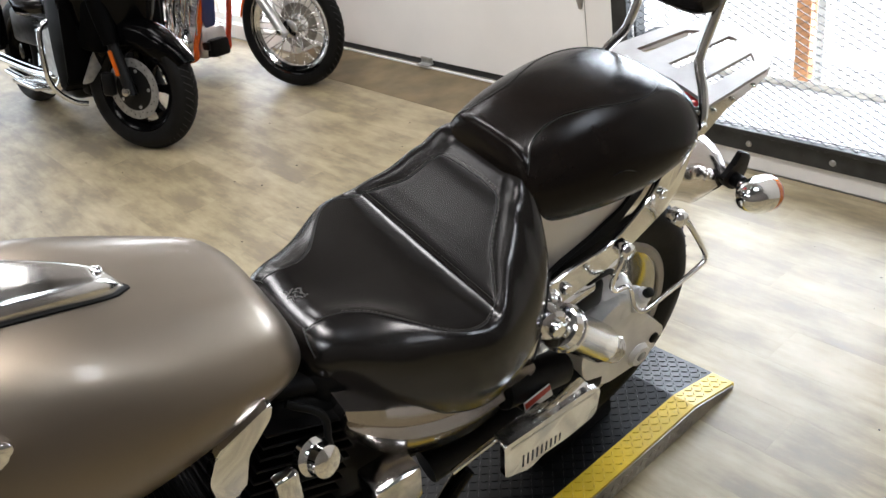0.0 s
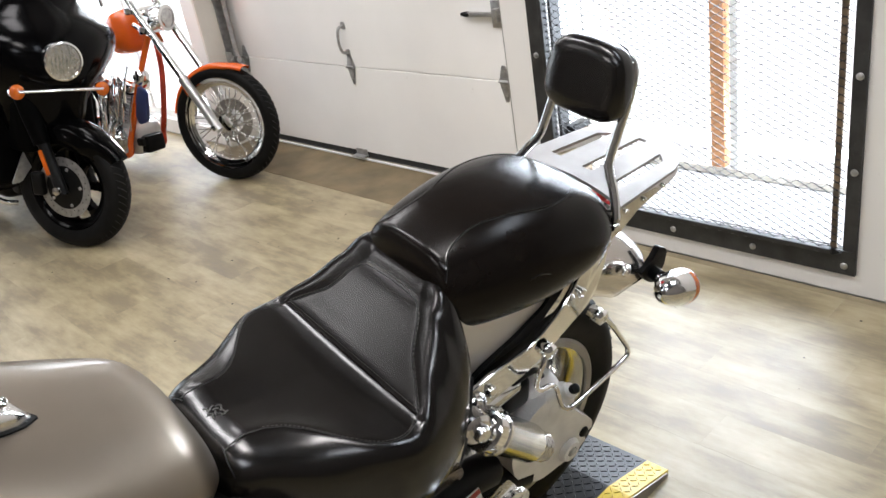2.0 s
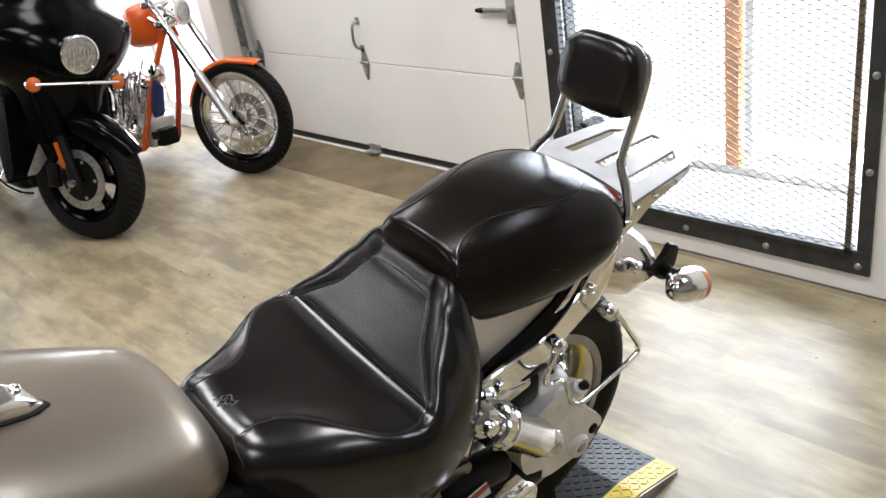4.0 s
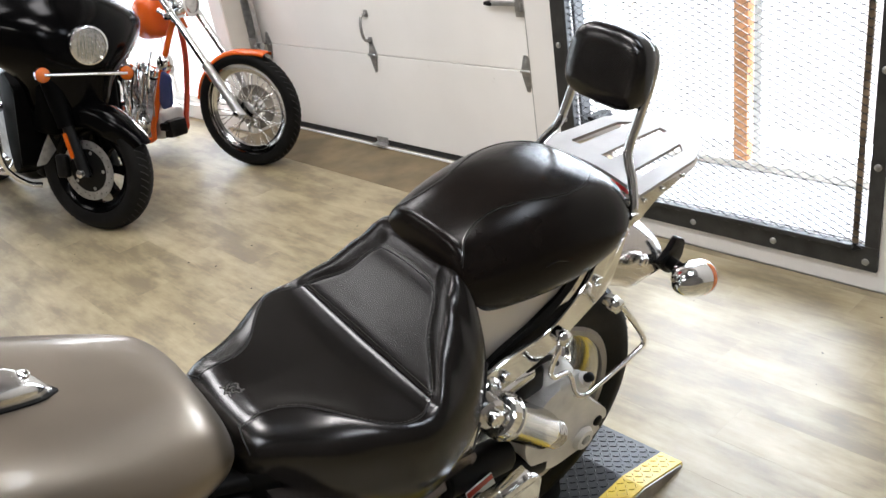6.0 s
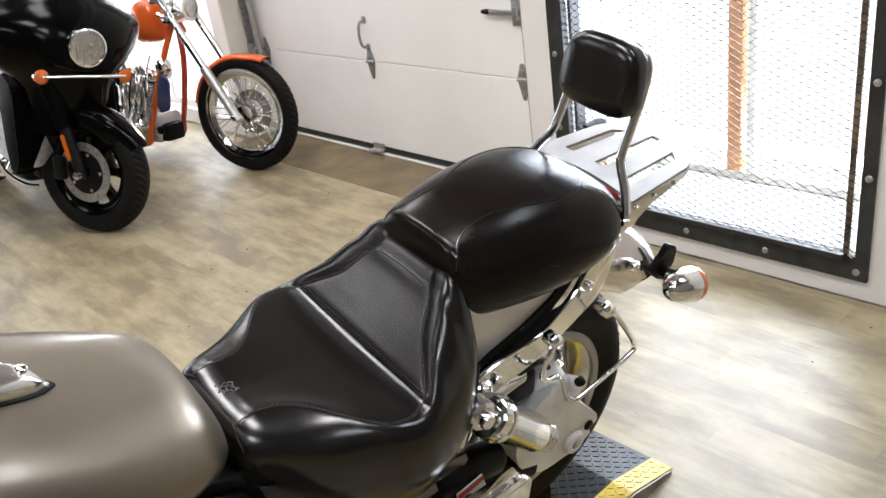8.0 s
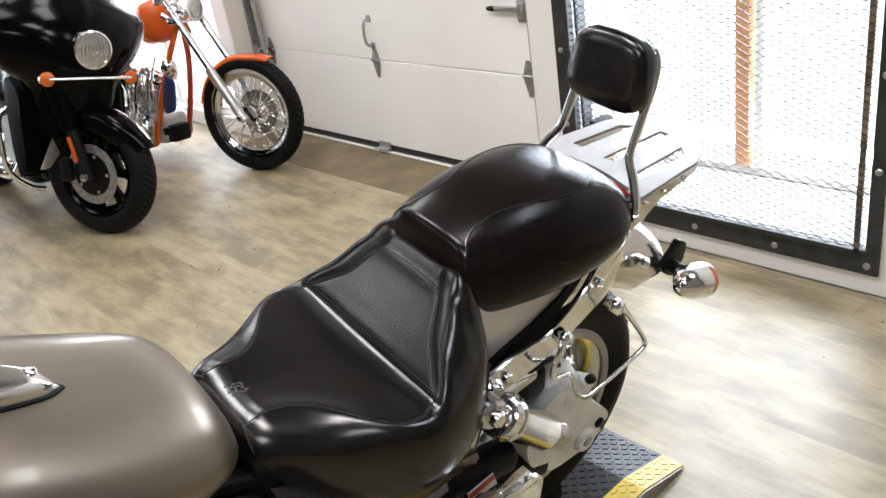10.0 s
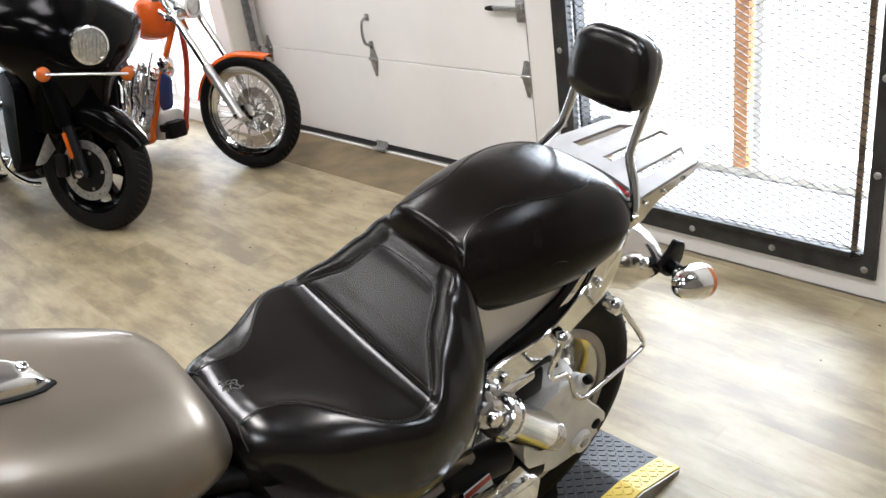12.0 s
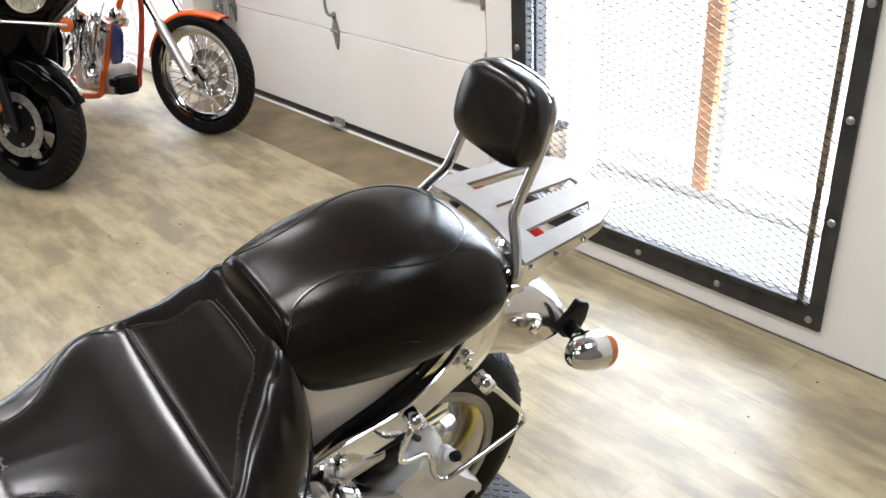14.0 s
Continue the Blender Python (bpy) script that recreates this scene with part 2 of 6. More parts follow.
def part(name, bm, mat, parent=None, label="", smooth=True, sharp=38):
    """Links a bmesh as one mesh object, under a thing or a part."""
    bmesh.ops.recalc_face_normals(bm, faces=bm.faces)
    for e in bm.edges:
        if len(e.link_faces) == 2:
            e.smooth = e.calc_face_angle(0) < radians(sharp)
    me = bpy.data.meshes.new(name)
    bm.to_mesh(me)
    bm.free()
    me.materials.append(mat)
    for p in me.polygons:
        p.use_smooth = smooth
    ob = new(name, me)
    if parent:
        ob.parent = parent
    if label:
        tagged(ob, label)
    return ob


def thing(name, m, label, category, group="", kind=""):
    ob = new(name)
    ob.empty_display_size = 0.1
    ob.matrix_world = m
    return tagged(ob, label, category, group, kind)


def place(bm, verts, m):
    bmesh.ops.transform(bm, matrix=m, verts=verts)


def box(lo, hi, bevel=0.0, seg=2, bm=None, m=None):
    bm = bm or bmesh.new()
    c = [(a + b) / 2 for a, b in zip(lo, hi)]
    s = [abs(b - a) for a, b in zip(lo, hi)]
    made = bmesh.ops.create_cube(bm, size=1, matrix=Matrix.Translation(c) @ Matrix.Diagonal((*s, 1)))["verts"]
    if bevel:
        es = list({e for v in made for e in v.link_edges})
        made = list({v for f in bmesh.ops.bevel(bm, geom=es, offset=min(bevel, min(s) * 0.49), segments=seg, profile=0.5, affect="EDGES")["faces"] for v in f.verts} | {v for v in made if v.is_valid})
    if m:
        place(bm, made, m)
    return bm


def lathe(profile, seg=32, m=None, bm=None, close=False):
    """Turns (radius, height) pairs round z."""
    bm = bm or bmesh.new()
    m = m or Matrix()
    rings = []
    for r, h in profile:
        rings.append([bm.verts.new(m @ V(r * math.cos(2 * math.pi * i / seg), r * math.sin(2 * math.pi * i / seg), h)) for i in range(seg)])
    pairs = list(zip(rings, rings[1:])) + ([(rings[-1], rings[0])] if close else [])
    for a, b in pairs:
        for i in range(seg):
            bm.faces.new((a[i], a[(i + 1) % seg], b[(i + 1) % seg], b[i]))
    if not close:
        bm.faces.new(list(reversed(rings[0])))
        bm.faces.new(rings[-1])
    return bm


def loft(rings, bm=None, caps=True, closed=True):
    bm = bm or bmesh.new()
    vs = [[bm.verts.new(p) for p in ring] for ring in rings]
    n = len(vs[0])
    for a, b in zip(vs, vs[1:]):
        for i in range(n if closed else n - 1):
            bm.faces.new((a[i], a[(i + 1) % n], b[(i + 1) % n], b[i]))
    if caps and closed:
        bm.faces.new(list(reversed(vs[0])))
        bm.faces.new(vs[-1])
    return bm


def spline(pts, steps=6, closed=False):
    """A Catmull-Rom curve through the points."""
    pts = [Vector(p) for p in pts]
    n = len(pts)
    out = []
    for i in range(n if closed else n - 1):
        p0 = pts[i - 1] if (i or closed) else pts[0] * 2 - pts[1]
        p1, p2 = pts[i], pts[(i + 1) % n]
        p3 = pts[(i + 2) % n] if (closed or i + 2 < n) else p2 * 2 - p1
        for k in range(steps):
            t = k / steps
            out.append(0.5 * ((2 * p1) + (p2 - p0) * t + (2 * p0 - 5 * p1 + 4 * p2 - p3) * t * t + (3 * p1 - p0 - 3 * p2 + p3) * t ** 3))
    if not closed:
        out.append(pts[-1])
    return out


def tube(pts, r, seg=10, closed=False, bm=None, flat=1.0, radii=None):
    """Sweeps a round (or, with flat, oval) section along points."""
    bm = bm or bmesh.new()
    pts = [Vector(p) for p in pts]
    n = len(pts)
    rings, up = [], None
    for i, p in enumerate(pts):
        a = pts[i - 1] if (i or closed) else p
        b = pts[(i + 1) % n] if (closed or i + 1 < n) else p
        d = (b - a).normalized()
        if up is None:
            up = V(0, 0, 1) if abs(d.z) < 0.9 else V(1, 0, 0)
        side = d.cross(up).normalized()
        up = side.cross(d).normalized()
        rr = radii[i] if radii else r
        rings.append([bm.verts.new(p + rr * (math.cos(2 * math.pi * k / seg) * side + flat * math.sin(2 * math.pi * k / seg) * up)) for k in range(seg)])
    for i in range(n if closed else n - 1):
        a, b = rings[i], rings[(i + 1) % n]
        for k in range(seg):
            bm.faces.new((a[k], a[(k + 1) % seg], b[(k + 1) % seg], b[k]))
    if not closed:
        bm.faces.new(list(reversed(rings[0])))
        bm.faces.new(rings[-1])
    return bm


def prism(poly, depth, m=None, bevel=0.0, bm=None, seg=2):
    """A polygon in xy drawn out to depth along z."""
    bm = bm or bmesh.new()
    m = m or Matrix()
    lo = [bm.verts.new(V(x, y, 0)) for x, y in poly]
    hi = [bm.verts.new(V(x, y, depth)) for x, y in poly]
    n = len(poly)
    fs = [bm.faces.new(list(reversed(lo))), bm.faces.new(hi)]
    for i in range(n):
        fs.append(bm.faces.new((lo[i], lo[(i + 1) % n], hi[(i + 1) % n], hi[i])))
    vs = lo + hi
    if bevel:
        es = list({e for f in fs for e in f.edges})
        got = bmesh.ops.bevel(bm, geom=es, offset=bevel, segments=seg, profile=0.5, affect="EDGES")
        vs = list({v for f in got["faces"] for v in f.verts} | {v for v in vs if v.is_valid})
    place(bm, vs, m)
    return bm


def rounded(poly, r, seg=5):
    """Rounds the corners of a polygon."""
    out = []
    n = len(poly)
    for i in range(n):
        p0, p, p1 = V(*poly[i - 1]), V(*poly[i]), V(*poly[(i + 1) % n])
        a, b = (p0 - p), (p1 - p)
        k = min(r, a.length * 0.45, b.length * 0.45)
        s, e = p + a.normalized() * k, p + b.normalized() * k
        for j in range(seg + 1):
            t = j / seg
            q = s * (1 - t) ** 2 + p * 2 * t * (1 - t) + e * t * t
            out.append((q.x, q.y))
    return out


def axis_to(p, q):
    """A matrix that stands at p with its z towards q."""
    return Matrix.Translation(p) @ (Vector(q) - Vector(p)).to_track_quat("Z", "Y").to_matrix().to_4x4()


def rod(p, q, r, seg=12, bm=None, r2=None):
    h = (Vector(q) - Vector(p)).length
    return lathe([(r, 0), (r2 or r, h)], seg, axis_to(p, q), bm)


def bolt(p, q, r, h, bm=None, domed=True):
    """A domed bolt head at p that points to q."""
    prof = [(r, 0), (r, h * 0.5), (r * 0.8, h * 0.85), (r * 0.35, h)] if domed else [(r, 0), (r, h)]
    return lathe(prof, 14 if domed else 6, axis_to(p, q), bm)


YZ = Matrix(((0, 0, 1, 0), (1, 0, 0, 0), (0, 1, 0, 0), (0, 0, 0, 1)))   # polygon (y, z) drawn out along x
XZ = Matrix(((1, 0, 0, 0), (0, 0, 1, 0), (0, 1, 0, 0), (0, 0, 0, 1)))   # polygon (x, z) drawn out along y


def structure(name, bm, mat, label="", category="", parent=None, smooth=False):
    ob = part(name, bm, mat, parent, smooth=smooth)
    return tagged(ob, label, category, kind="structure") if not parent else ob


# ---------------------------------------------------------------- room
WX0, WX1, WY0, WY = -8.2, 2.6, -4.2, 2.93       # inner faces of the room
WT = 0.40                                       # thickness of the front wall
GX0, GX1, GTOP = -4.50, -1.95, 2.25             # garage door opening
FX0, FX1, FZ0, FZ1 = -1.80, -0.495, 0.075, 2.15  # steel window frame, outer edges
DX0, DX1, DZ0, DZ1 = -7.62, -4.68, 0.10, 2.15    # glazed door opening

bm = bmesh.new()
for x0, x1, z0, z1 in ((WX0 - 0.2, DX0, 0, CEIL), (DX0, DX1, 0, DZ0), (DX0, DX1, DZ1, CEIL), (DX1, GX0, 0, CEIL), (GX0, GX1, GTOP, CEIL),
                       (GX1, FX0 + 0.09, 0, CEIL), (FX0 + 0.09, FX1 - 0.045, 0, FZ0 + 0.09), (FX0 + 0.09, FX1 - 0.045, FZ1 - 0.09, CEIL), (FX1 - 0.045, WX1 + 0.2, 0, CEIL)):
    box((x0, WY, z0), (x1, WY + WT, z1), bm=bm)
bmesh.ops.remove_doubles(bm, verts=bm.verts, dist=1e-4)
# Unseen dark band, added to darken what the seat leather reflects.
structure("unseen_dark_band", box((WX0, WY - 0.03, 2.45), (WX1, WY - 0.001, CEIL - 0.001)), DARK_WALL, "unseen dark taupe upper wall band, added to darken reflections", "wall")
structure("wall_north", bm, WALL, "white painted wall with garage door and windows", "wall")
# Walls out of view are kept dark to hold reflections down.
structure("wall_east", box((WX1, WY0 - 0.2, 0), (WX1 + 0.2, WY, CEIL)), DARK_WALL, "plain dark taupe painted wall", "wall")
SX0, SX1, SZ0, SZ1 = -2.0, 2.4, 0.35, 2.35     # unseen glazing added in the west wall for highlights from the left
bm = bmesh.new()
for y0, y1, z0, z1 in ((WY0 - 0.2, SX0, 0, CEIL), (SX0, SX1, 0, SZ0), (SX0, SX1, SZ1, CEIL), (SX1, WY, 0, CEIL)):
    box((WX0 - 0.2, y0, z0), (WX0, y1, z1), bm=bm)
structure("wall_west", bm, DARK_WALL, "plain dark taupe painted wall with an added unseen window", "wall")
sf = tagged(new("added_west_window"), "wide unseen window with slim white frame, added for highlights", "window", kind="structure")
for y in (SX0, -0.55, 0.92, SX1 - 0.05):
    part("window_frame", box((WX0 - 0.12, y, SZ0), (WX0 - 0.06, y + 0.05, SZ1), 0.003), DOOR_WHITE, sf, smooth=False)
p = part("pane", box((WX0 - 0.10, SX0, SZ0), (WX0 - 0.095, SX1, SZ1)), GLASS, sf, smooth=False)
p.visible_shadow = False
structure("wall_south", box((WX0, WY0 - 0.2, 0), (WX1, WY0, CEIL)), DARK_WALL, "plain dark taupe painted wall", "wall")
structure("ceiling", box((WX0 - 0.2, WY0 - 0.2, CEIL), (WX1 + 0.2, WY + WT, CEIL + 0.15)), CEILING_M, "plain dark grey ceiling", "ceiling")
FLOOR = structure("floor", box((WX0 - 0.2, WY0 - 0.2, -0.12), (WX1 + 0.2, WY, -0.006)), JOINT, "whitewashed vinyl oak plank floor", "floor")
structure("threshold", box((GX0, 2.736, -0.0055), (GX1, WY + WT, 0.001), 0.001), CONCRETE, "stained brown concrete threshold before the garage door", "threshold")
bm = box((GX0, WY, -0.12), (GX1, WY + WT, -0.006))
structure("threshold_base", bm, CONCRETE, "concrete under the threshold", "threshold")
BACK = material("overcast_glow", (0.9, 0.9, 0.9), 0.9, emit=(0.95, 0.98, 1.0), strength=8.0)
structure("backdrop", box((-60, 30, -1), (60, 30.1, 40)), BACK, "white overcast sky in the distance", "sky")
structure("ground", box((-60, WY + WT + 0.002, -0.3), (60, 29.9, -0.06)), SNOW, "bright paved yard outside", "ground")

# Fixtures for the added ceiling lamps; none come into view.
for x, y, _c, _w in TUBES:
    t = thing("unseen_ceiling_light", pose(x, y, CEIL), "white four-tube ceiling troffer, unseen, placed for the highlights", "ceiling light", "ceiling lights")
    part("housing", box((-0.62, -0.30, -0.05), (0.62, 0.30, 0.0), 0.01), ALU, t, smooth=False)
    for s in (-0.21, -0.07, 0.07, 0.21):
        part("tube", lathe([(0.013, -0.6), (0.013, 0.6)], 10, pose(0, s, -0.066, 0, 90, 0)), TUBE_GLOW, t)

# garage door: sections with their seams, hardware
GY = 3.143
door = thing("garage_door", pose(0, GY, 0), "white sectional garage door with grey steel hardware, closed", "garage door")
z, hts = 0.044, [0.508, 0.53, 0.53, 0.53]
for h in hts:
    part("panel", box((GX0 - 0.08, 0, z + 0.0015), (GX1 + 0.25, 0.045, z + h - 0.0015), 0.004), DOOR_WHITE, door, smooth=False)
    z += h
part("seal", box((GX0 - 0.08, 0.002, 0.009), (GX1 + 0.25, 0.04, 0.046), 0.006), SEAL, door, "black rubber bottom seal")


def strap_hinge(x, z, flip=1):
    """A tapering steel hinge across a seam."""
    b = prism(rounded([(x - 0.036, z), (x - 0.012, z + 0.075), (x + 0.012, z + 0.075), (x + 0.036, z), (x + 0.010, z - 0.10), (x - 0.010, z - 0.10)], 0.008, 3), -0.004, XZ, 0.001)
    rod((x - 0.03, -0.010, z), (x + 0.03, -0.010, z), 0.008, bm=b)
    for dz in (-0.07, 0.05):
        bolt((x, -0.003, z + dz), (x, -1, z + dz), 0.006, 0.005, bm=b)
    return b


for zc in (0.552, 1.082):
    for x in (-3.315, -2.17, -4.41):
        part("hinge", strap_hinge(x, zc), STEEL, door, "grey steel hinge")
b = tube(spline([(-3.318, -0.004, 0.78), (-3.322, -0.035, 0.765), (-3.325, -0.045, 0.70), (-3.322, -0.036, 0.645), (-3.318, -0.004, 0.63)]), 0.008)
prism(rounded([(-3.335, 0.76), (-3.335, 0.80), (-3.30, 0.80), (-3.30, 0.76)], 0.01, 3), -0.004, XZ, bm=b)
prism(rounded([(-3.335, 0.61), (-3.335, 0.65), (-3.30, 0.65), (-3.30, 0.61)], 0.01, 3), -0.004, XZ, bm=b)
part("pull_handle", b, STEEL, door, "grey steel pull handle")
b = box((-2.20, -0.006, 0.80), (-2.11, 0.0, 0.92), 0.002)
box((-2.33, -0.03, 0.852), (-2.13, -0.008, 0.872), 0.004, bm=b)
box((-2.17, -0.04, 0.83), (-2.14, -0.004, 0.89), 0.004, bm=b)
part("slide_bolt", b, STEEL, door, "grey steel slide bolt")
part("bolt_knob", lathe([(0.011, 0), (0.013, 0.02), (0.008, 0.05)], 12, axis_to((-2.32, -0.02, 0.862), (-2.42, -0.03, 0.862))), BLACK_PLASTIC, door)
b = box((-3.42, -0.05, 0.024), (-3.32, -0.001, 0.030), 0.001)
box((-3.42, -0.012, 0.024), (-3.32, -0.003, 0.064), 0.003, bm=b)
part("bottom_bracket", b, STEEL, door, "grey steel bracket")

# The bright line below the seal is put in as a white strip.
part("threshold_strip", box((-4.42, -0.022, 0.0015), (-2.05, -0.006, 0.009), 0.002), LABEL_WHITE, door, "thin white strip that draws the bright line under the door", smooth=False)

track = thing("door_track", pose(-4.43, GY - 0.05, 0), "grey steel vertical garage door track", "door track")
b = prism(rounded([(0, 0.35), (0.012, 0.35), (0.03, 2.2), (-0.03, 2.2), (-0.03, 0.35)], 0.003, 2), 0.004, XZ)
box((-0.03, -0.055, 0.35), (-0.026, 0.0, 2.2), bm=b)
box((0.022, -0.03, 0.4), (0.026, 0.0, 2.2), bm=b)
part("rail", b, STEEL, track, smooth=False)
for zz in (0.56, 0.98, 1.5):
    b = box((-0.03, -0.062, zz - 0.05), (0.05, -0.056, zz + 0.05), 0.002)
    bolt((0.03, -0.06, zz), (0.03, -1, zz), 0.012, 0.012, bm=b)
    rod((-0.02, -0.03, zz), (0.07, -0.03, zz), 0.018, bm=b)
    part("bracket", b, STEEL, track)
# Lining whose beige carries the shade on the jamb's return face.
b = box((GX0 - 0.001, WY - 0.012, 0), (GX0 + 0.02, WY + 0.21, GTOP), 0.002)
structure("trim", b, TRIM_M, "beige door jamb lining, darker than the wall for its shade", "trim")
# Grey strip added to draw the dark line at the right jamb edge.
part("jamb_edge_line", box((GX1 - 0.010, WY + 0.004 - GY, 0.012), (GX1 - 0.001, WY + 0.03 - GY, GTOP - 0.02), 0.002), STEEL, door, "thin grey strip added to darken the jamb edge", smooth=False)

# steel-framed window with expanded metal guard
win = tagged(new("window_1"), "tall window behind a black steel security screen", "window", kind="structure")
FW = 0.088
y0, y1 = WY - 0.016, WY - 0.001
for nm, lo, hi in (("frame_bar", (FX0, y0, FZ0), (FX1, y1, FZ0 + FW)), ("frame_bar", (FX0, y0, FZ1 - FW), (FX1, y1, FZ1)),
                   ("frame_bar", (FX0, y0, FZ0 + FW), (FX0 + FW, y1, FZ1 - FW)), ("frame_bar", (FX1 - 0.044, y0, FZ0 + FW), (FX1, y1, FZ1 - FW))):
    part(nm, box(lo, hi, 0.002), FRAME_BLACK, win, smooth=False)
for lo, hi in (((FX0 + FW - 0.012, y0 - 0.02, FZ0 + FW - 0.01), (FX1 - FW + 0.012, y0 - 0.002, FZ0 + FW + 0.006)), ((FX0 + FW - 0.012, y0 - 0.02, FZ0 + FW), (FX0 + FW + 0.004, y0 - 0.002, FZ1 - FW))):
    part("mesh_clip", box(lo, hi, 0.002), FRAME_BLACK, win, smooth=False)
xs = [FX0 + 0.03, -1.48, -1.174, -0.851, FX1 - 0.036]
for x in xs:
    part("screw", bolt((x, y0, 0.108), (x, y0 - 1, 0.108), 0.012, 0.007), STEEL, win)
for x in (FX0 + 0.03, FX1 - 0.02):
    for zz in (0.446, 0.757, 1.07, 1.38, 1.69):
        part("screw", bolt((x, y0, zz), (x, y0 - 1, zz), 0.012, 0.007), STEEL, win)
# bronze inner stile at the hinge side with a lit slit beside it
part("inner_stile", box((FX1 - 0.087, WY - 0.012, FZ0 + FW), (FX1 - 0.066, WY - 0.002, FZ1 - FW), 0.003), RUST, win, "rust-brown inner stile", smooth=False)
part("inner_stile", box((FX0 + FW - 0.002, WY + 0.01, FZ0 + FW), (FX0 + FW + 0.012, WY + 0.07, FZ1 - FW), 0.004), FRAME_BLACK, win, smooth=False)
part("sill", box((FX0 + 0.09, WY + 0.005, FZ0 + 0.07), (FX1 - 0.045, WY + WT + 0.3, FZ0 + 0.095), 0.003), SILL_GREY, win, "grey stone sill", smooth=False)
part("lower_rail", box((FX0 + 0.05, WY + WT + 0.0, FZ0 + 0.096), (FX1 - 0.05, WY + WT + 0.03, FZ0 + 0.128), 0.003), TRIM_M, win, smooth=False)
part("mullion", box((-1.245, WY + WT, FZ0 + 0.128), (-1.185, WY + WT + 0.05, FZ1), 0.004), POST_M, win, "orange wooden mullion", smooth=False)
part("mullion", box((-1.16, WY + WT, FZ0 + 0.128), (-1.125, WY + WT + 0.03, FZ1), 0.003), LABEL_WHITE, win, smooth=False)
part("mullion", box((-1.80, WY + WT, FZ0 + 0.128), (-1.74, WY + WT + 0.05, FZ1), 0.004), POST_M, win, smooth=False)
pane = part("pane", box((FX0 + 0.05, WY + WT + 0.052, FZ0 + 0.128), (FX1 - 0.05, WY + WT + 0.058, FZ1)), GLASS, win, smooth=False)
pane.visible_shadow = False


def expanded_metal(x0, x1, z0, z1, y, dw, dh, w, knuckle):
    """Diamond mesh: zigzag strands that meet at their thicker knuckles."""
    verts, faces = [], []
    nx, nz = int((x1 - x0) / dw), int((z1 - z0) / dh)

    def bar(xa, za, xb, zb, t):
        n = len(verts)
        for x, zz in ((xa, za), (xb, zb)):
            verts.extend([(x, y - 0.0028, zz + 0.0003 - t), (x, y + 0.0028, zz - 0.0003 - t), (x, y + 0.0028, zz - 0.0003 + t), (x, y - 0.0028, zz + 0.0003 + t)])
        faces.extend([(n + k, n + (k + 1) % 4, n + 4 + (k + 1) % 4, n + 4 + k) for k in range(4)])

    for r in range(nz + 1):
        zc = z0 + r * dh
        for c in range(2 * nx):
            xa, xb = x0 + c * dw / 2, x0 + (c + 1) * dw / 2
            za, zb = (zc, zc + dh) if (c + r) % 2 else (zc + dh, zc)
            bar(xa, za, xb, zb, w)
            if not (c + r) % 2:
                bar(xa - knuckle, zc + dh, xa + knuckle, zc + dh, w * 1.4)
    me = bpy.data.meshes.new("expanded_metal")
    me.from_pydata(verts, [], faces)
    me.materials.append(MESH_M)
    return me


em = new("expanded_metal", expanded_metal(FX0 + 0.075, FX1 - 0.045, FZ0 + 0.068, FZ1 - 0.07, WY - 0.021, 0.0515, 0.0132, 0.00060, 0.0060))
em.parent = win
tagged(em, "dark expanded metal guard", kind="stuff")
sb = thing("sill_box", pose(-1.685, WY + 0.10, FZ0 + 0.096), "dark brown box on the window sill", "box")
part("body", box((-0.022, -0.05, 0), (0.022, 0.05, 0.25), 0.005), RUST, sb, smooth=False)
part("lid", box((-0.025, -0.054, 0.251), (0.026, 0.054, 0.275), 0.004), BLACK_SATIN, sb, smooth=False)

# glazed door further along
gd = tagged(new("window_2"), "bright glazed entrance with slim white frame", "window", kind="structure")
for lo, hi in (((DX0, WY + 0.05, DZ0), (DX0 + 0.06, WY + 0.11, DZ1)), ((DX1 - 0.05, WY + 0.05, DZ0), (DX1, WY + 0.11, DZ1)), ((DX0 + 0.06, WY + 0.05, DZ0), (DX1 - 0.05, WY + 0.11, DZ0 + 0.05)), ((DX0 + 0.06, WY + 0.05, DZ1 - 0.06), (DX1 - 0.05, WY + 0.11, DZ1)), ((-5.68, WY + 0.05, DZ0 + 0.05), (-5.62, WY + 0.11, DZ1 - 0.06)), ((-6.66, WY + 0.05, DZ0 + 0.05), (-6.60, WY + 0.11, DZ1 - 0.06))):
    part("window_frame", box(lo, hi, 0.003), DOOR_WHITE, gd, smooth=False)
for x0, x1 in ((DX0 + 0.06, -6.66), (-6.60, -5.68), (-5.62, DX1 - 0.05)):
    p = part("pane", box((x0, WY + 0.077, DZ0 + 0.05), (x1, WY + 0.083, DZ1 - 0.06)), GLASS, gd, smooth=False)
    p.visible_shadow = False


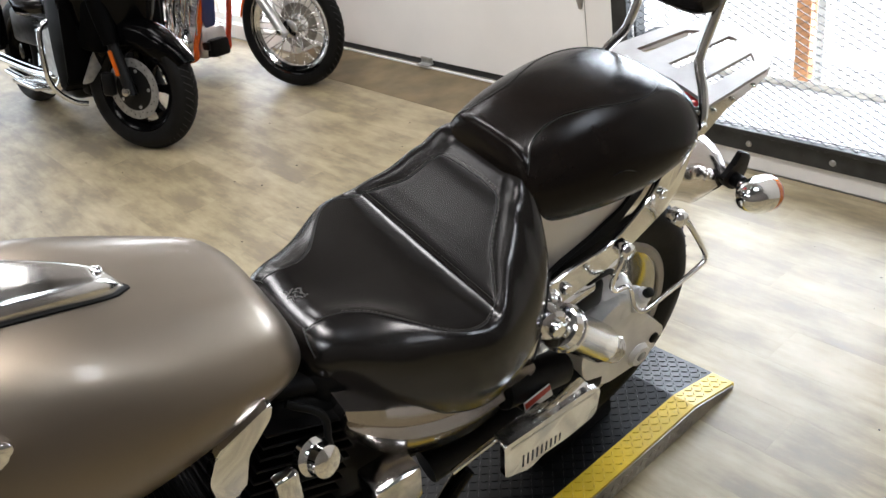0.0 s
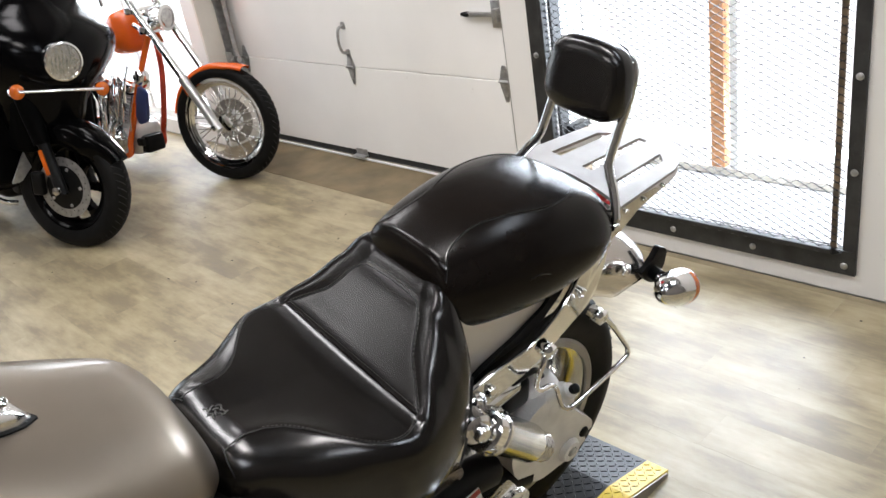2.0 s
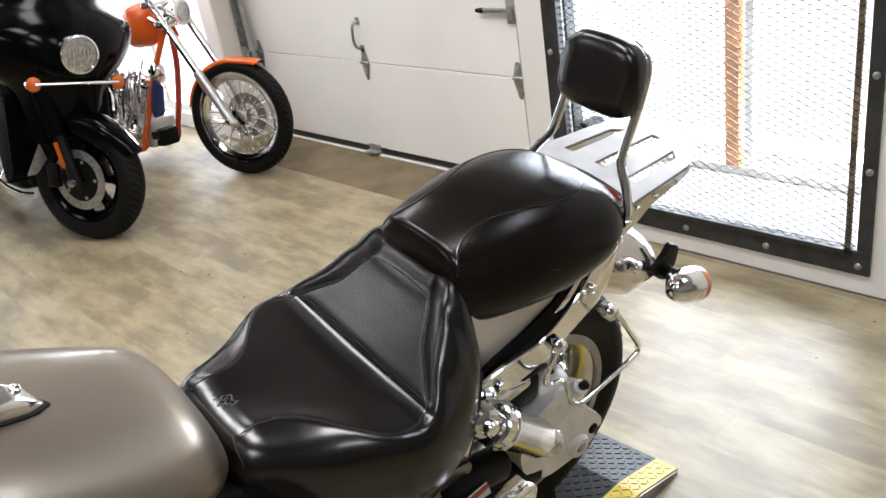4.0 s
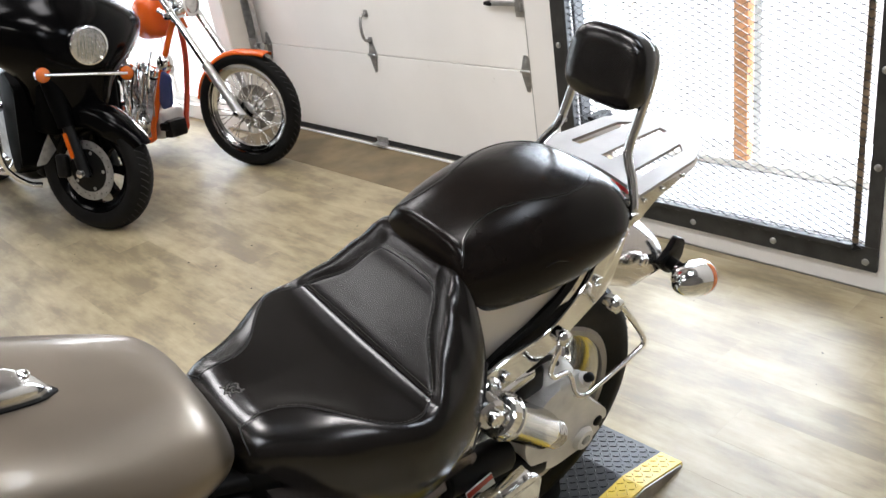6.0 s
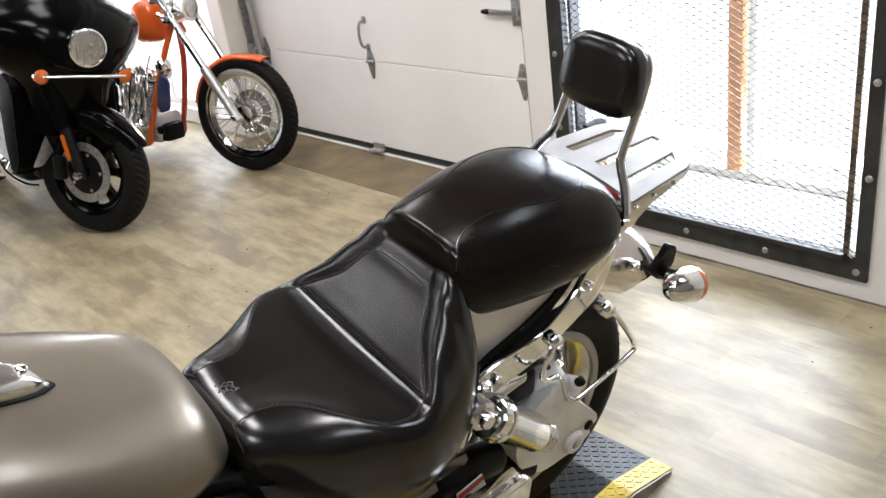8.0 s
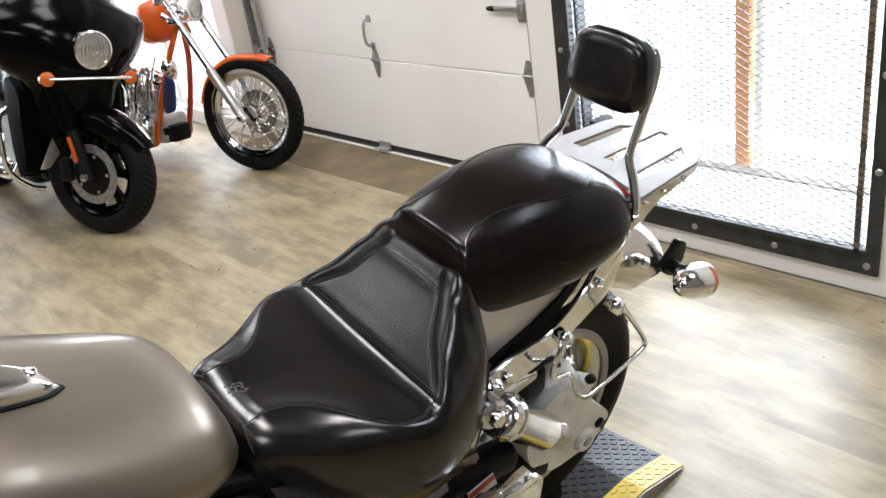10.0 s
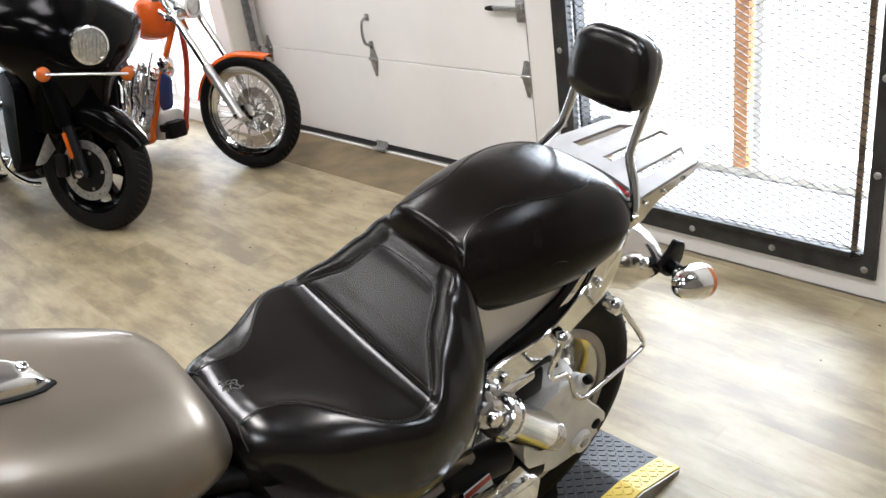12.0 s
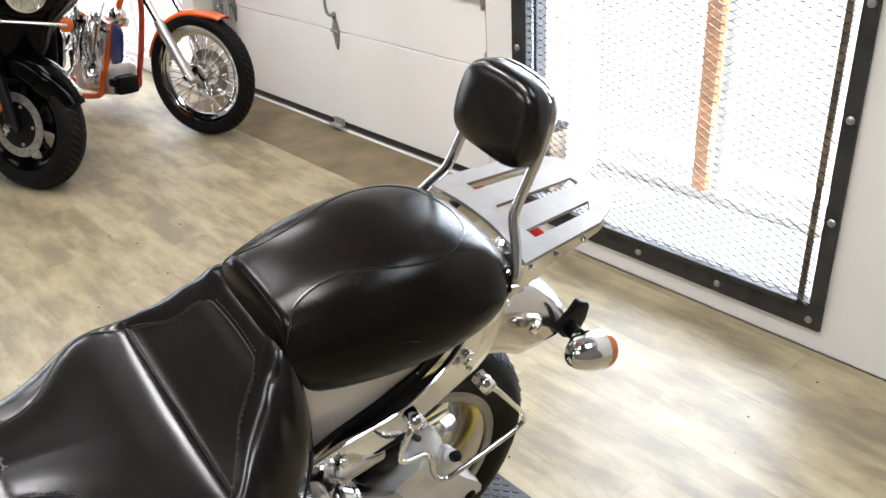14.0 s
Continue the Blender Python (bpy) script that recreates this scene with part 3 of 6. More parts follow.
# ---------------------------------------------------------------- bronze cruiser
def table(keys):
    """Smooth interpolation in a small table of (at, value, value, ...)."""
    at = [k[0] for k in keys]

    def value(y):
        if y <= at[0]:
            return keys[0][1:]
        if y >= at[-1]:
            return keys[-1][1:]
        i = max(k for k in range(len(at)) if at[k] <= y)
        t = (y - at[i]) / (at[i + 1] - at[i])
        out = []
        for c in range(1, len(keys[0])):
            p1, p2 = keys[i][c], keys[i + 1][c]
            d = at[i + 1] - at[i]
            m1 = (p2 - keys[i - 1][c]) / (at[i + 1] - at[i - 1]) * d if i else (p2 - p1)
            m2 = (keys[i + 2][c] - p1) / (at[i + 2] - at[i]) * d if i + 2 < len(at) else (p2 - p1)
            out.append(p1 * (2 * t ** 3 - 3 * t * t + 1) + m1 * (t ** 3 - 2 * t * t + t) + p2 * (3 * t * t - 2 * t ** 3) + m2 * (t ** 3 - t * t))
        return out
    return value


def half_ring(ctrl, n):
    """A half section (x, z) from the crown to the hem, evenly sampled."""
    c = spline([(x, 0, z) for x, z in ctrl], 10)
    d = [0]
    for a, b in zip(c, c[1:]):
        d.append(d[-1] + (b - a).length)
    out = []
    for k in range(n):
        s = d[-1] * k / (n - 1)
        i = min(max(j for j in range(len(d)) if d[j] <= s), len(c) - 2)
        out.append(c[i].lerp(c[i + 1], (s - d[i]) / max(1e-9, d[i + 1] - d[i])))
    return [(p.x, p.z) for p in out]


class Shell:
    """A symmetrical upholstered or pressed form, given by half sections along y."""

    def __init__(self, half, ys, n=18, shift=0.0):
        self.half, self.ys, self.n, self.shift = half, ys, n, shift

    def ring(self, y):
        h = half_ring(self.half(y), self.n)
        return [V(self.shift + x, y, z) for x, z in h] + [V(self.shift - x, y, z) for x, z in reversed(h[1:])]

    def mesh(self):
        return loft([self.ring(y) for y in self.ys])

    def top(self, x, y):
        h = half_ring(self.half(y), 60)
        a = abs(x - self.shift)
        for (x0, z0), (x1, z1) in zip(h, h[1:]):
            if x0 <= a <= x1:
                return z0 + (z1 - z0) * (a - x0) / max(1e-9, x1 - x0)
        return max(h)[1]

    def seam(self, pts, r=0.0014, lift=0.0004, steps=8):
        c = spline([(x, y, 0) for x, y in pts], steps)
        return tube([V(p.x, p.y, self.top(p.x, p.y) + lift) for p in c], r, 6)


def evenly(a, b, n):
    return [a + (b - a) * i / n for i in range(n + 1)]


BIKE = pose(-0.767, 1.0074, 0.05, 0, 12.5, -4.4)
bike = thing("motorcycle", BIKE, "bronze cruiser motorcycle with black leather seats, leaning on its stand", "motorcycle")

# rider's seat: half width, width of the stitched panel, height of the crown, drop of the bolster, hem
_seat = table([(-0.300, 0.080, 0.050, 0.785, 0.040, 0.700), (-0.285, 0.106, 0.062, 0.810, 0.048, 0.690), (-0.262, 0.122, 0.069, 0.828, 0.052, 0.680), (-0.235, 0.134, 0.068, 0.834, 0.056, 0.668), (-0.21, 0.148, 0.069, 0.831, 0.060, 0.660),
               (-0.18, 0.166, 0.081, 0.826, 0.064, 0.650), (-0.155, 0.182, 0.102, 0.822, 0.066, 0.641), (-0.13, 0.197, 0.135, 0.818, 0.066, 0.635), (-0.10, 0.214, 0.174, 0.813, 0.062, 0.628), (-0.07, 0.228, 0.199, 0.808, 0.058, 0.622), (-0.04, 0.236, 0.204, 0.803, 0.056, 0.620), (-0.02, 0.237, 0.197, 0.801, 0.058, 0.620), (0.0, 0.235, 0.184, 0.805, 0.066, 0.622),
               (0.028, 0.228, 0.146, 0.831, 0.098, 0.634), (0.048, 0.221, 0.116, 0.852, 0.120, 0.646), (0.068, 0.213, 0.099, 0.874, 0.142, 0.662), (0.085, 0.204, 0.087, 0.893, 0.158, 0.680), (0.10, 0.194, 0.070, 0.909, 0.168, 0.700), (0.12, 0.178, 0.060, 0.934, 0.176, 0.735), (0.137, 0.158, 0.052, 0.942, 0.165, 0.760), (0.150, 0.125, 0.045, 0.925, 0.130, 0.790)])


def seat_half(y):
    hw, pw, zc, d, zb = _seat(y)
    g = hw - pw
    c = -0.006 * min(1, max(0, -y / 0.06)) * min(1, max(0, (y + 0.30) / 0.10))      # the front panel is dished
    puff = 0.0075 * min(1, max(0, (y + 0.28) / 0.05)) * min(1, g / 0.045)
    k = min(1, max(0, y / 0.07)) if y > 0 else 0                                    # the rear shoulders slope away
    q = min(1, max(0, (y + 0.07) / 0.09))                                           # bolsters fall off from the seam in front, stand up behind
    q = q * q * (3 - 2 * q)
    puff *= q
    return [(0, zc + c), (0.5 * pw, zc + 0.7 * c), (0.85 * pw, zc + 0.15 * c), (0.97 * pw, zc), (pw, zc - 0.0012), (pw + 0.04 * g, zc + 0.0006), (pw + 0.16 * g, zc + 0.55 * puff - 0.030 * (1 - q) * d), (pw + 0.36 * g, zc + 0.90 * puff - (0.02 + 0.07 * (1 - q)) * d),
            (pw + 0.58 * g, zc + 0.70 * puff - (0.10 + 0.05 * k + 0.10 * (1 - q)) * d), (pw + 0.77 * g, zc + 0.2 * puff - (0.27 + 0.10 * k + 0.09 * (1 - q)) * d), (pw + 0.90 * g, zc - (0.50 + 0.09 * k + 0.07 * (1 - q)) * d), (pw + 0.97 * g, zc - 0.78 * d), (hw, zc - d - 0.014), (0.985 * hw, 0.5 * (zc - d + zb)), (0.88 * hw, zb)]


seat = Shell(seat_half, evenly(-0.300, -0.26, 8) + evenly(-0.25, -0.01, 32) + evenly(-0.004, 0.004, 2) + evenly(0.010, 0.10, 16) + evenly(0.106, 0.150, 10), 52)
s_ob = part("rider_seat", seat.mesh(), LEATHER, bike, "black leather rider seat with stitched panels", sharp=80)


def stitches(pts, lift=0.0006, pitch=0.0058, length=0.0036, r=0.0007):
    """A row of short thread stitches laid on the leather."""
    c = spline([(x, y, 0) for x, y in pts], 24)
    b_, run, nxt = bmesh.new(), 0.0, 0.0
    for p, q in zip(c, c[1:]):
        run += (q - p).length
        if run >= nxt:
            nxt = run + pitch
            d = (q - p).normalized() * length
            e = p + d
            tube([V(p.x, p.y, seat.top(p.x, p.y) + lift), V(e.x, e.y, seat.top(e.x, e.y) + lift)], r, 5, bm=b_)
    return b_


def seam_line(ys, side):
    return [(side * _seat(y)[1], y) for y in ys]


for side in (1, -1):
    part("seam", seat.seam(seam_line(evenly(-0.262, 0.0, 12), side), 0.0012, 0.0), SEAL, s_ob)
    part("seam", seat.seam(seam_line(evenly(0.0, 0.094, 9), side), 0.0012, 0.0), SEAL, s_ob)
    part("stitching", stitches([(side * (_seat(y)[1] - 0.004), y) for y in evenly(-0.20, -0.008, 9)]), THREAD, s_ob)
    part("stitching", stitches([(side * (_seat(y)[1] + 0.004), y) for y in evenly(0.006, 0.09, 8)]), THREAD, s_ob)
    part("seam", seat.seam([(side * 0.062, -0.262), (side * 0.085, -0.268), (side * 0.105, -0.270)], 0.0012, 0.0), SEAL, s_ob)
part("seam", seat.seam([(0.0785, 0.094), (0.060, 0.099), (0.0, 0.101), (-0.060, 0.099), (-0.0785, 0.094)], 0.0012, 0.0), SEAL, s_ob)
part("stitching", stitches([(0.064, 0.103), (0.0, 0.105), (-0.064, 0.103)]), THREAD, s_ob)
part("piping", seat.seam([(-0.182, 0.0), (-0.1, 0.0), (0, 0.0), (0.1, 0.0), (0.182, 0.0)], 0.0026, 0.0006), LEATHER, s_ob)
part("stitching", stitches([(-0.178, 0.005), (-0.1, 0.0052), (0, 0.0052), (0.1, 0.0052), (0.178, 0.005)]), THREAD, s_ob)
# welt down the rear of the skirt
for side in (1, -1):
    welt = [V(side * (0.99 * _seat(y)[0] + 0.002), y, z) for y, z in ((0.128, 0.792), (0.118, 0.765), (0.104, 0.735), (0.085, 0.705), (0.06, 0.672))]
    part("welt", tube(spline(welt, 5), 0.0020, 6), SEAL, s_ob)
# embossed mark near the nose
b = bmesh.new()
for k in range(12):
    x0 = -0.018 + 0.0066 * (k % 4) + 0.002 * (k // 4)
    y0_ = -0.246 + 0.0095 * (k // 4) + 0.003 * (k % 2)
    a = radians((35, 120, 75, 160)[(k + k // 4) % 4])
    pts = [(x0 + 0.0046 * u * math.cos(a) - 0.0016 * (1 - u * u) * math.sin(a), y0_ + 0.0046 * u * math.sin(a) + 0.0016 * (1 - u * u) * math.cos(a)) for u in (-1, 0, 1)]
    tube(spline([V(x, y, seat.top(x, y) + 0.0001) for x, y in pts], 3), 0.0013, 6, bm=b)
part("embossed_mark", b, EMBOSS, s_ob, "small grey embossed mark")

# passenger's seat, set slightly towards the stand side: half width, crown, widest height, hem
PIL_SHIFT = 0.012
_pil = table([(0.119, 0.080, 0.925, 0.910, 0.880), (0.121, 0.098, 0.950, 0.915, 0.866), (0.125, 0.108, 0.971, 0.915, 0.857), (0.132, 0.115, 0.984, 0.912, 0.850), (0.146, 0.123, 0.990, 0.908, 0.846), (0.20, 0.141, 1.004, 0.902, 0.840), (0.28, 0.156, 1.015, 0.898, 0.836),
              (0.36, 0.162, 1.015, 0.898, 0.836), (0.43, 0.159, 1.002, 0.900, 0.844), (0.475, 0.146, 0.983, 0.902, 0.854), (0.505, 0.122, 0.960, 0.904, 0.866), (0.525, 0.087, 0.938, 0.905, 0.876), (0.534, 0.045, 0.920, 0.905, 0.890)])


def pil_half(y):
    hw, zc, zm, zb = _pil(y)
    d = zc - zm
    return [(0, zc), (0.25 * hw, zc - 0.01 * d), (0.45 * hw, zc - 0.045 * d), (0.62 * hw, zc - 0.125 * d), (0.78 * hw, zc - 0.28 * d), (0.90 * hw, zc - 0.51 * d), (0.98 * hw, zc - 0.80 * d), (hw, zm - 0.004), (0.96 * hw, 0.45 * zm + 0.55 * zb), (0.84 * hw, zb + 0.003), (0.66 * hw, zb)]


pil = Shell(pil_half, evenly(0.119, 0.15, 16) + evenly(0.158, 0.46, 26) + evenly(0.468, 0.534, 12), 34, PIL_SHIFT)
p_ob = part("passenger_seat", pil.mesh(), LEATHER_MATT, bike, "domed black leather passenger seat", sharp=80)
for side in (1, -1):
    line = ((0.094, 0.128), (0.085, 0.138), (0.073, 0.150), (0.065, 0.170), (0.062, 0.197), (0.064, 0.226), (0.075, 0.260), (0.093, 0.310), (0.101, 0.353), (0.095, 0.402), (0.070, 0.445), (0.037, 0.464), (0.0, 0.473))
    part("seam", pil.seam([(PIL_SHIFT + side * x, y) for x, y in line], 0.0019, -0.0004), LEATHER, p_ob)
    part("seam", pil.seam([(PIL_SHIFT + side * (x + 0.0030), y) for x, y in line[:-2]], 0.0009, 0.0), SEAL, p_ob)
    fold = ((0.262, 0.917), (0.285, 0.920), (0.310, 0.910), (0.345, 0.905), (0.390, 0.908), (0.430, 0.916))
    part("seam", tube(spline([V(PIL_SHIFT + side * (_pil(y)[0] * 0.986), y, z) for y, z in fold], 5), 0.0013, 6), LEATHER, p_ob)

# fuel tank
_tank = table([(-0.98, 0.085, 1.030, 0.900), (-0.93, 0.135, 1.065, 0.860), (-0.82, 0.178, 1.088, 0.830), (-0.68, 0.205, 1.083, 0.818), (-0.56, 0.210, 1.050, 0.820), (-0.46, 0.198, 1.003, 0.828),
               (-0.38, 0.178, 0.963, 0.832), (-0.33, 0.156, 0.937, 0.832), (-0.304, 0.128, 0.909, 0.828), (-0.291, 0.098, 0.882, 0.826), (-0.284, 0.060, 0.856, 0.825)])


def tank_half(y):
    hw, zt, zb = _tank(y)
    h = zt - zb
    return [(0, zt), (0.45 * hw, zt - 0.03 * h), (0.78 * hw, zt - 0.17 * h), (0.95 * hw, zt - 0.42 * h), (1.0 * hw, zt - 0.62 * h), (0.95 * hw, zt - 0.84 * h), (0.84 * hw, zb + 0.03 * h), (0.66 * hw, zb)]


TANK_SHIFT = 0.008                              # the tank sits slightly towards the stand side


tank = Shell(tank_half, evenly(-0.98, -0.34, 30) + evenly(-0.335, -0.284, 10), 22, TANK_SHIFT)
part("fuel_tank", tank.mesh(), BRONZE, bike, "bronze metallic fuel tank", sharp=80)


def teardrop(y0_, y1_, hw, n=24):
    """Outline of the dash, with its point to the rear."""
    right = []
    for i in range(n + 1):
        t = i / n
        right.append((hw * (1 - t ** 2.6) ** 0.62 * (0.9 + 0.1 * (1 - t)), y0_ + (y1_ - y0_) * t))
    return right


def dash_mesh(hw, lift, y0_, y1_, crown):
    b, rings = bmesh.new(), []
    for w, y in teardrop(y0_, y1_, hw):
        ring = []
        for k in range(17):
            u = -math.cos(math.pi * k / 16)
            x = u * max(w, 0.0015)
            cx_ = 0.028 + 0.10 * (y + 0.46)
            ring.append(V(x + cx_, y, tank.top(x + cx_, y) + lift + crown * max(0.0, 1 - u ** 6) ** 0.6 * min(1, w / 0.02)))
        base = [V(p.x, p.y, tank.top(p.x, p.y) - 0.004) for p in reversed(ring)]
        rings.append(ring + base)
    return loft(rings, b)


part("dash_gasket", dash_mesh(0.084, 0.003, -0.88, -0.462, 0.0), BLACK_PLASTIC, bike)
dash = part("dash", dash_mesh(0.078, 0.006, -0.88, -0.468, 0.020), CHROME_SATIN, bike, "chrome instrument dash on the tank", sharp=60)
for y in (-0.492, -0.60):
    part("screw", bolt(V(0.02, y, tank.top(0.02, y) + 0.022), V(0.02, y, 9), 0.009, 0.006), CHROME, dash)
part("fuel_cap", lathe([(0.032, 0), (0.034, 0.008), (0.026, 0.016), (0.006, 0.018)], 28, pose(-0.02, -0.70, tank.top(-0.02, -0.70) + 0.018)), CHROME, dash)
# badge on the flank
b = prism([(0.055 * math.cos(a), 0.019 * math.sin(a)) for a in [math.pi * 2 * k / 28 for k in range(28)]], 0.009, pose(0.196, -0.700, 1.012, 0, -12, 0) @ pose(0, 0, 0, 8, 0, 0) @ YZ, 0.003)
part("tank_badge", b, CHROME, bike, "oval chrome tank badge")

# rear wheel
WC = V(-0.005, 0.388, 0.385)


def wheel(parent, m, R, w, rim, name="rear_wheel", spoke_mat=ALU, cast=5, rim_mat=ALU, wires=0, disc=0.0):
    """A wheel round the x axis: tyre, rim, hub and spokes, at m."""
    ax = m @ Matrix(((0, 0, 1, 0), (1, 0, 0, 0), (0, 1, 0, 0), (0, 0, 0, 1)))
    h = w / 2
    k = R - rim
    prof = [(rim - 0.004, -h * 0.70), (rim + 0.10 * k, -h * 0.80), (rim + 0.40 * k, -h), (rim + 0.66 * k, -h * 0.97), (R - 0.15 * k, -h * 0.72), (R - 0.03 * k, -h * 0.34), (R, 0)]
    prof = prof + [(r, -z_) for r, z_ in reversed(prof[:-1])] + [(rim - 0.02, h * 0.5), (rim - 0.02, -h * 0.5)]
    tyre = part("tyre", lathe(prof, 64, ax, close=True), RUBBER, parent, "black rubber tyre", sharp=50)
    b = bmesh.new()
    n = 54
    for i in range(n):
        for s in (-1, 1):
            a = 2 * math.pi * (i + 0.5 * (s > 0)) / n
            p = [(R * 1.0003, s * h * 0.08), (R - 0.035 * k, s * h * 0.36), (R - 0.14 * k, s * h * 0.70)]
            pts = [ax @ V(r * math.cos(a + 0.05 * j), r * math.sin(a + 0.05 * j), z_) for j, (r, z_) in enumerate(p)]
            tube(pts, 0.0028, 4, bm=b)
    part("tread", b, SEAL, tyre)
    rp = [(rim - 0.004, -h * 0.74), (rim + 0.006, -h * 0.78), (rim + 0.006, -h * 0.70), (rim - 0.018, -h * 0.60), (rim - 0.034, -h * 0.3)]
    rp = rp + [(r, -z_) for r, z_ in reversed(rp)] + [(rim - 0.044, h * 0.25), (rim - 0.044, -h * 0.25)]
    part("rim", lathe(rp, 64, ax, close=True), rim_mat, parent, sharp=50)
    part("hub", lathe([(0.03, -h * 0.75), (0.05, -h * 0.7), (0.055, -h * 0.2), (0.05, h * 0.7), (0.03, h * 0.75)], 28, ax), spoke_mat, parent)
    if cast:
        for i in range(cast):
            a = 2 * math.pi * i / cast
            q = ax @ Matrix.Rotation(a, 4, "Z")
            poly = rounded([(0.04, -0.035), (rim * 0.62, -0.014), (rim - 0.03, -0.036), (rim - 0.03, 0.036), (rim * 0.62, 0.014), (0.04, 0.035)], 0.012, 3)
            part("spoke", prism(poly, h * 0.5, q @ pose(0, 0, -h * 0.25), 0.004), spoke_mat, parent)
    for i in range(wires):
        a = 2 * math.pi * i / wires
        s = 1 if i % 2 else -1
        tw = 0.55 * (1 if (i // 2) % 2 else -1)
        p = ax @ V(0.05 * math.cos(a + tw), 0.05 * math.sin(a + tw), s * h * 0.62)
        q = ax @ V((rim - 0.03) * math.cos(a), (rim - 0.03) * math.sin(a), s * h * 0.1)
        part("spoke", rod(p, q, 0.0029, 6), CHROME, parent)
    if disc:
        dp = [(disc * 0.72, -0.002), (disc, -0.002), (disc, 0.002), (disc * 0.72, 0.002)]
        d = part("brake_disc", lathe(dp, 48, ax @ pose(0, 0, h * 0.95), close=True), STEEL, parent, "drilled steel brake disc")
        for i in range(30):
            a = 2 * math.pi * i / 30
            rr = disc * (0.79 + 0.07 * (i % 3))
            part("drill_hole", lathe([(0.0035, 0), (0.0035, 0.0045)], 8, ax @ pose(rr * math.cos(a), rr * math.sin(a), h * 0.95 - 0.002)), SEAL, d)
        part("disc_carrier", lathe([(0.035, 0), (disc * 0.73, -0.002), (disc * 0.73, 0.003), (0.035, 0.012)], 40, ax @ pose(0, 0, h * 0.92), close=True), BLACK_SATIN, parent)
        for i in range(5):
            a = 2 * math.pi * i / 5
            part("disc_bolt", bolt(ax @ V(disc * 0.62 * math.cos(a), disc * 0.62 * math.sin(a), h * 0.95 + 0.003), ax @ V(disc * 0.62 * math.cos(a), disc * 0.62 * math.sin(a), 9), 0.009, 0.006), STEEL, parent)


wheel(bike, Matrix.Translation(WC), 0.322, 0.145, 0.215, cast=5, rim_mat=GREY_CAST, spoke_mat=GREY_CAST)
for s in (1, -1):
    part("rim_lip", lathe([(0.205, 0), (0.223, -0.003), (0.226, 0.003), (0.219, 0.008), (0.206, 0.006)], 64, Matrix.Translation(WC + V(s * 0.056, 0, 0)) @ pose(0, 0, 0, 0, s * 90, 0), close=True), ALU, bike, "polished rim lip")

# rear fender: a deep shell round the wheel
b, rings = bmesh.new(), []
for i in range(29):
    k_ = i / 28
    a = radians(128 - (128 - 37) * k_)
    ro = 0.452 + 0.028 * math.sin(radians(90 * min(1, k_ * 1.6)))
    skirt = ro - 0.345 - 0.075 * max(0, (k_ - 0.86) / 0.14) ** 1.5
    hw = 0.104 - 0.022 * k_ ** 3
    u, t_ = V(0, math.cos(a), math.sin(a)), None
    half = [(0.0, ro), (0.45 * hw, ro - 0.006), (0.80 * hw, ro - 0.030), (0.98 * hw, ro - 0.070), (1.0 * hw, ro - skirt)]
    outer = half_ring(half, 10)
    inner = [(x - 0.004 if x > 0.01 else x, r - 0.004) for x, r in outer]
    full = [(-x, r) for x, r in reversed(outer[1:])] + outer + list(reversed(inner)) + [(-x, r) for x, r in inner[1:]]
    rings.append([WC + V(x, 0, 0) + u * r for x, r in full])
part("rear_fender", loft(rings, b), CHROME_TAUPE, bike, "polished taupe metallic rear fender", sharp=60)

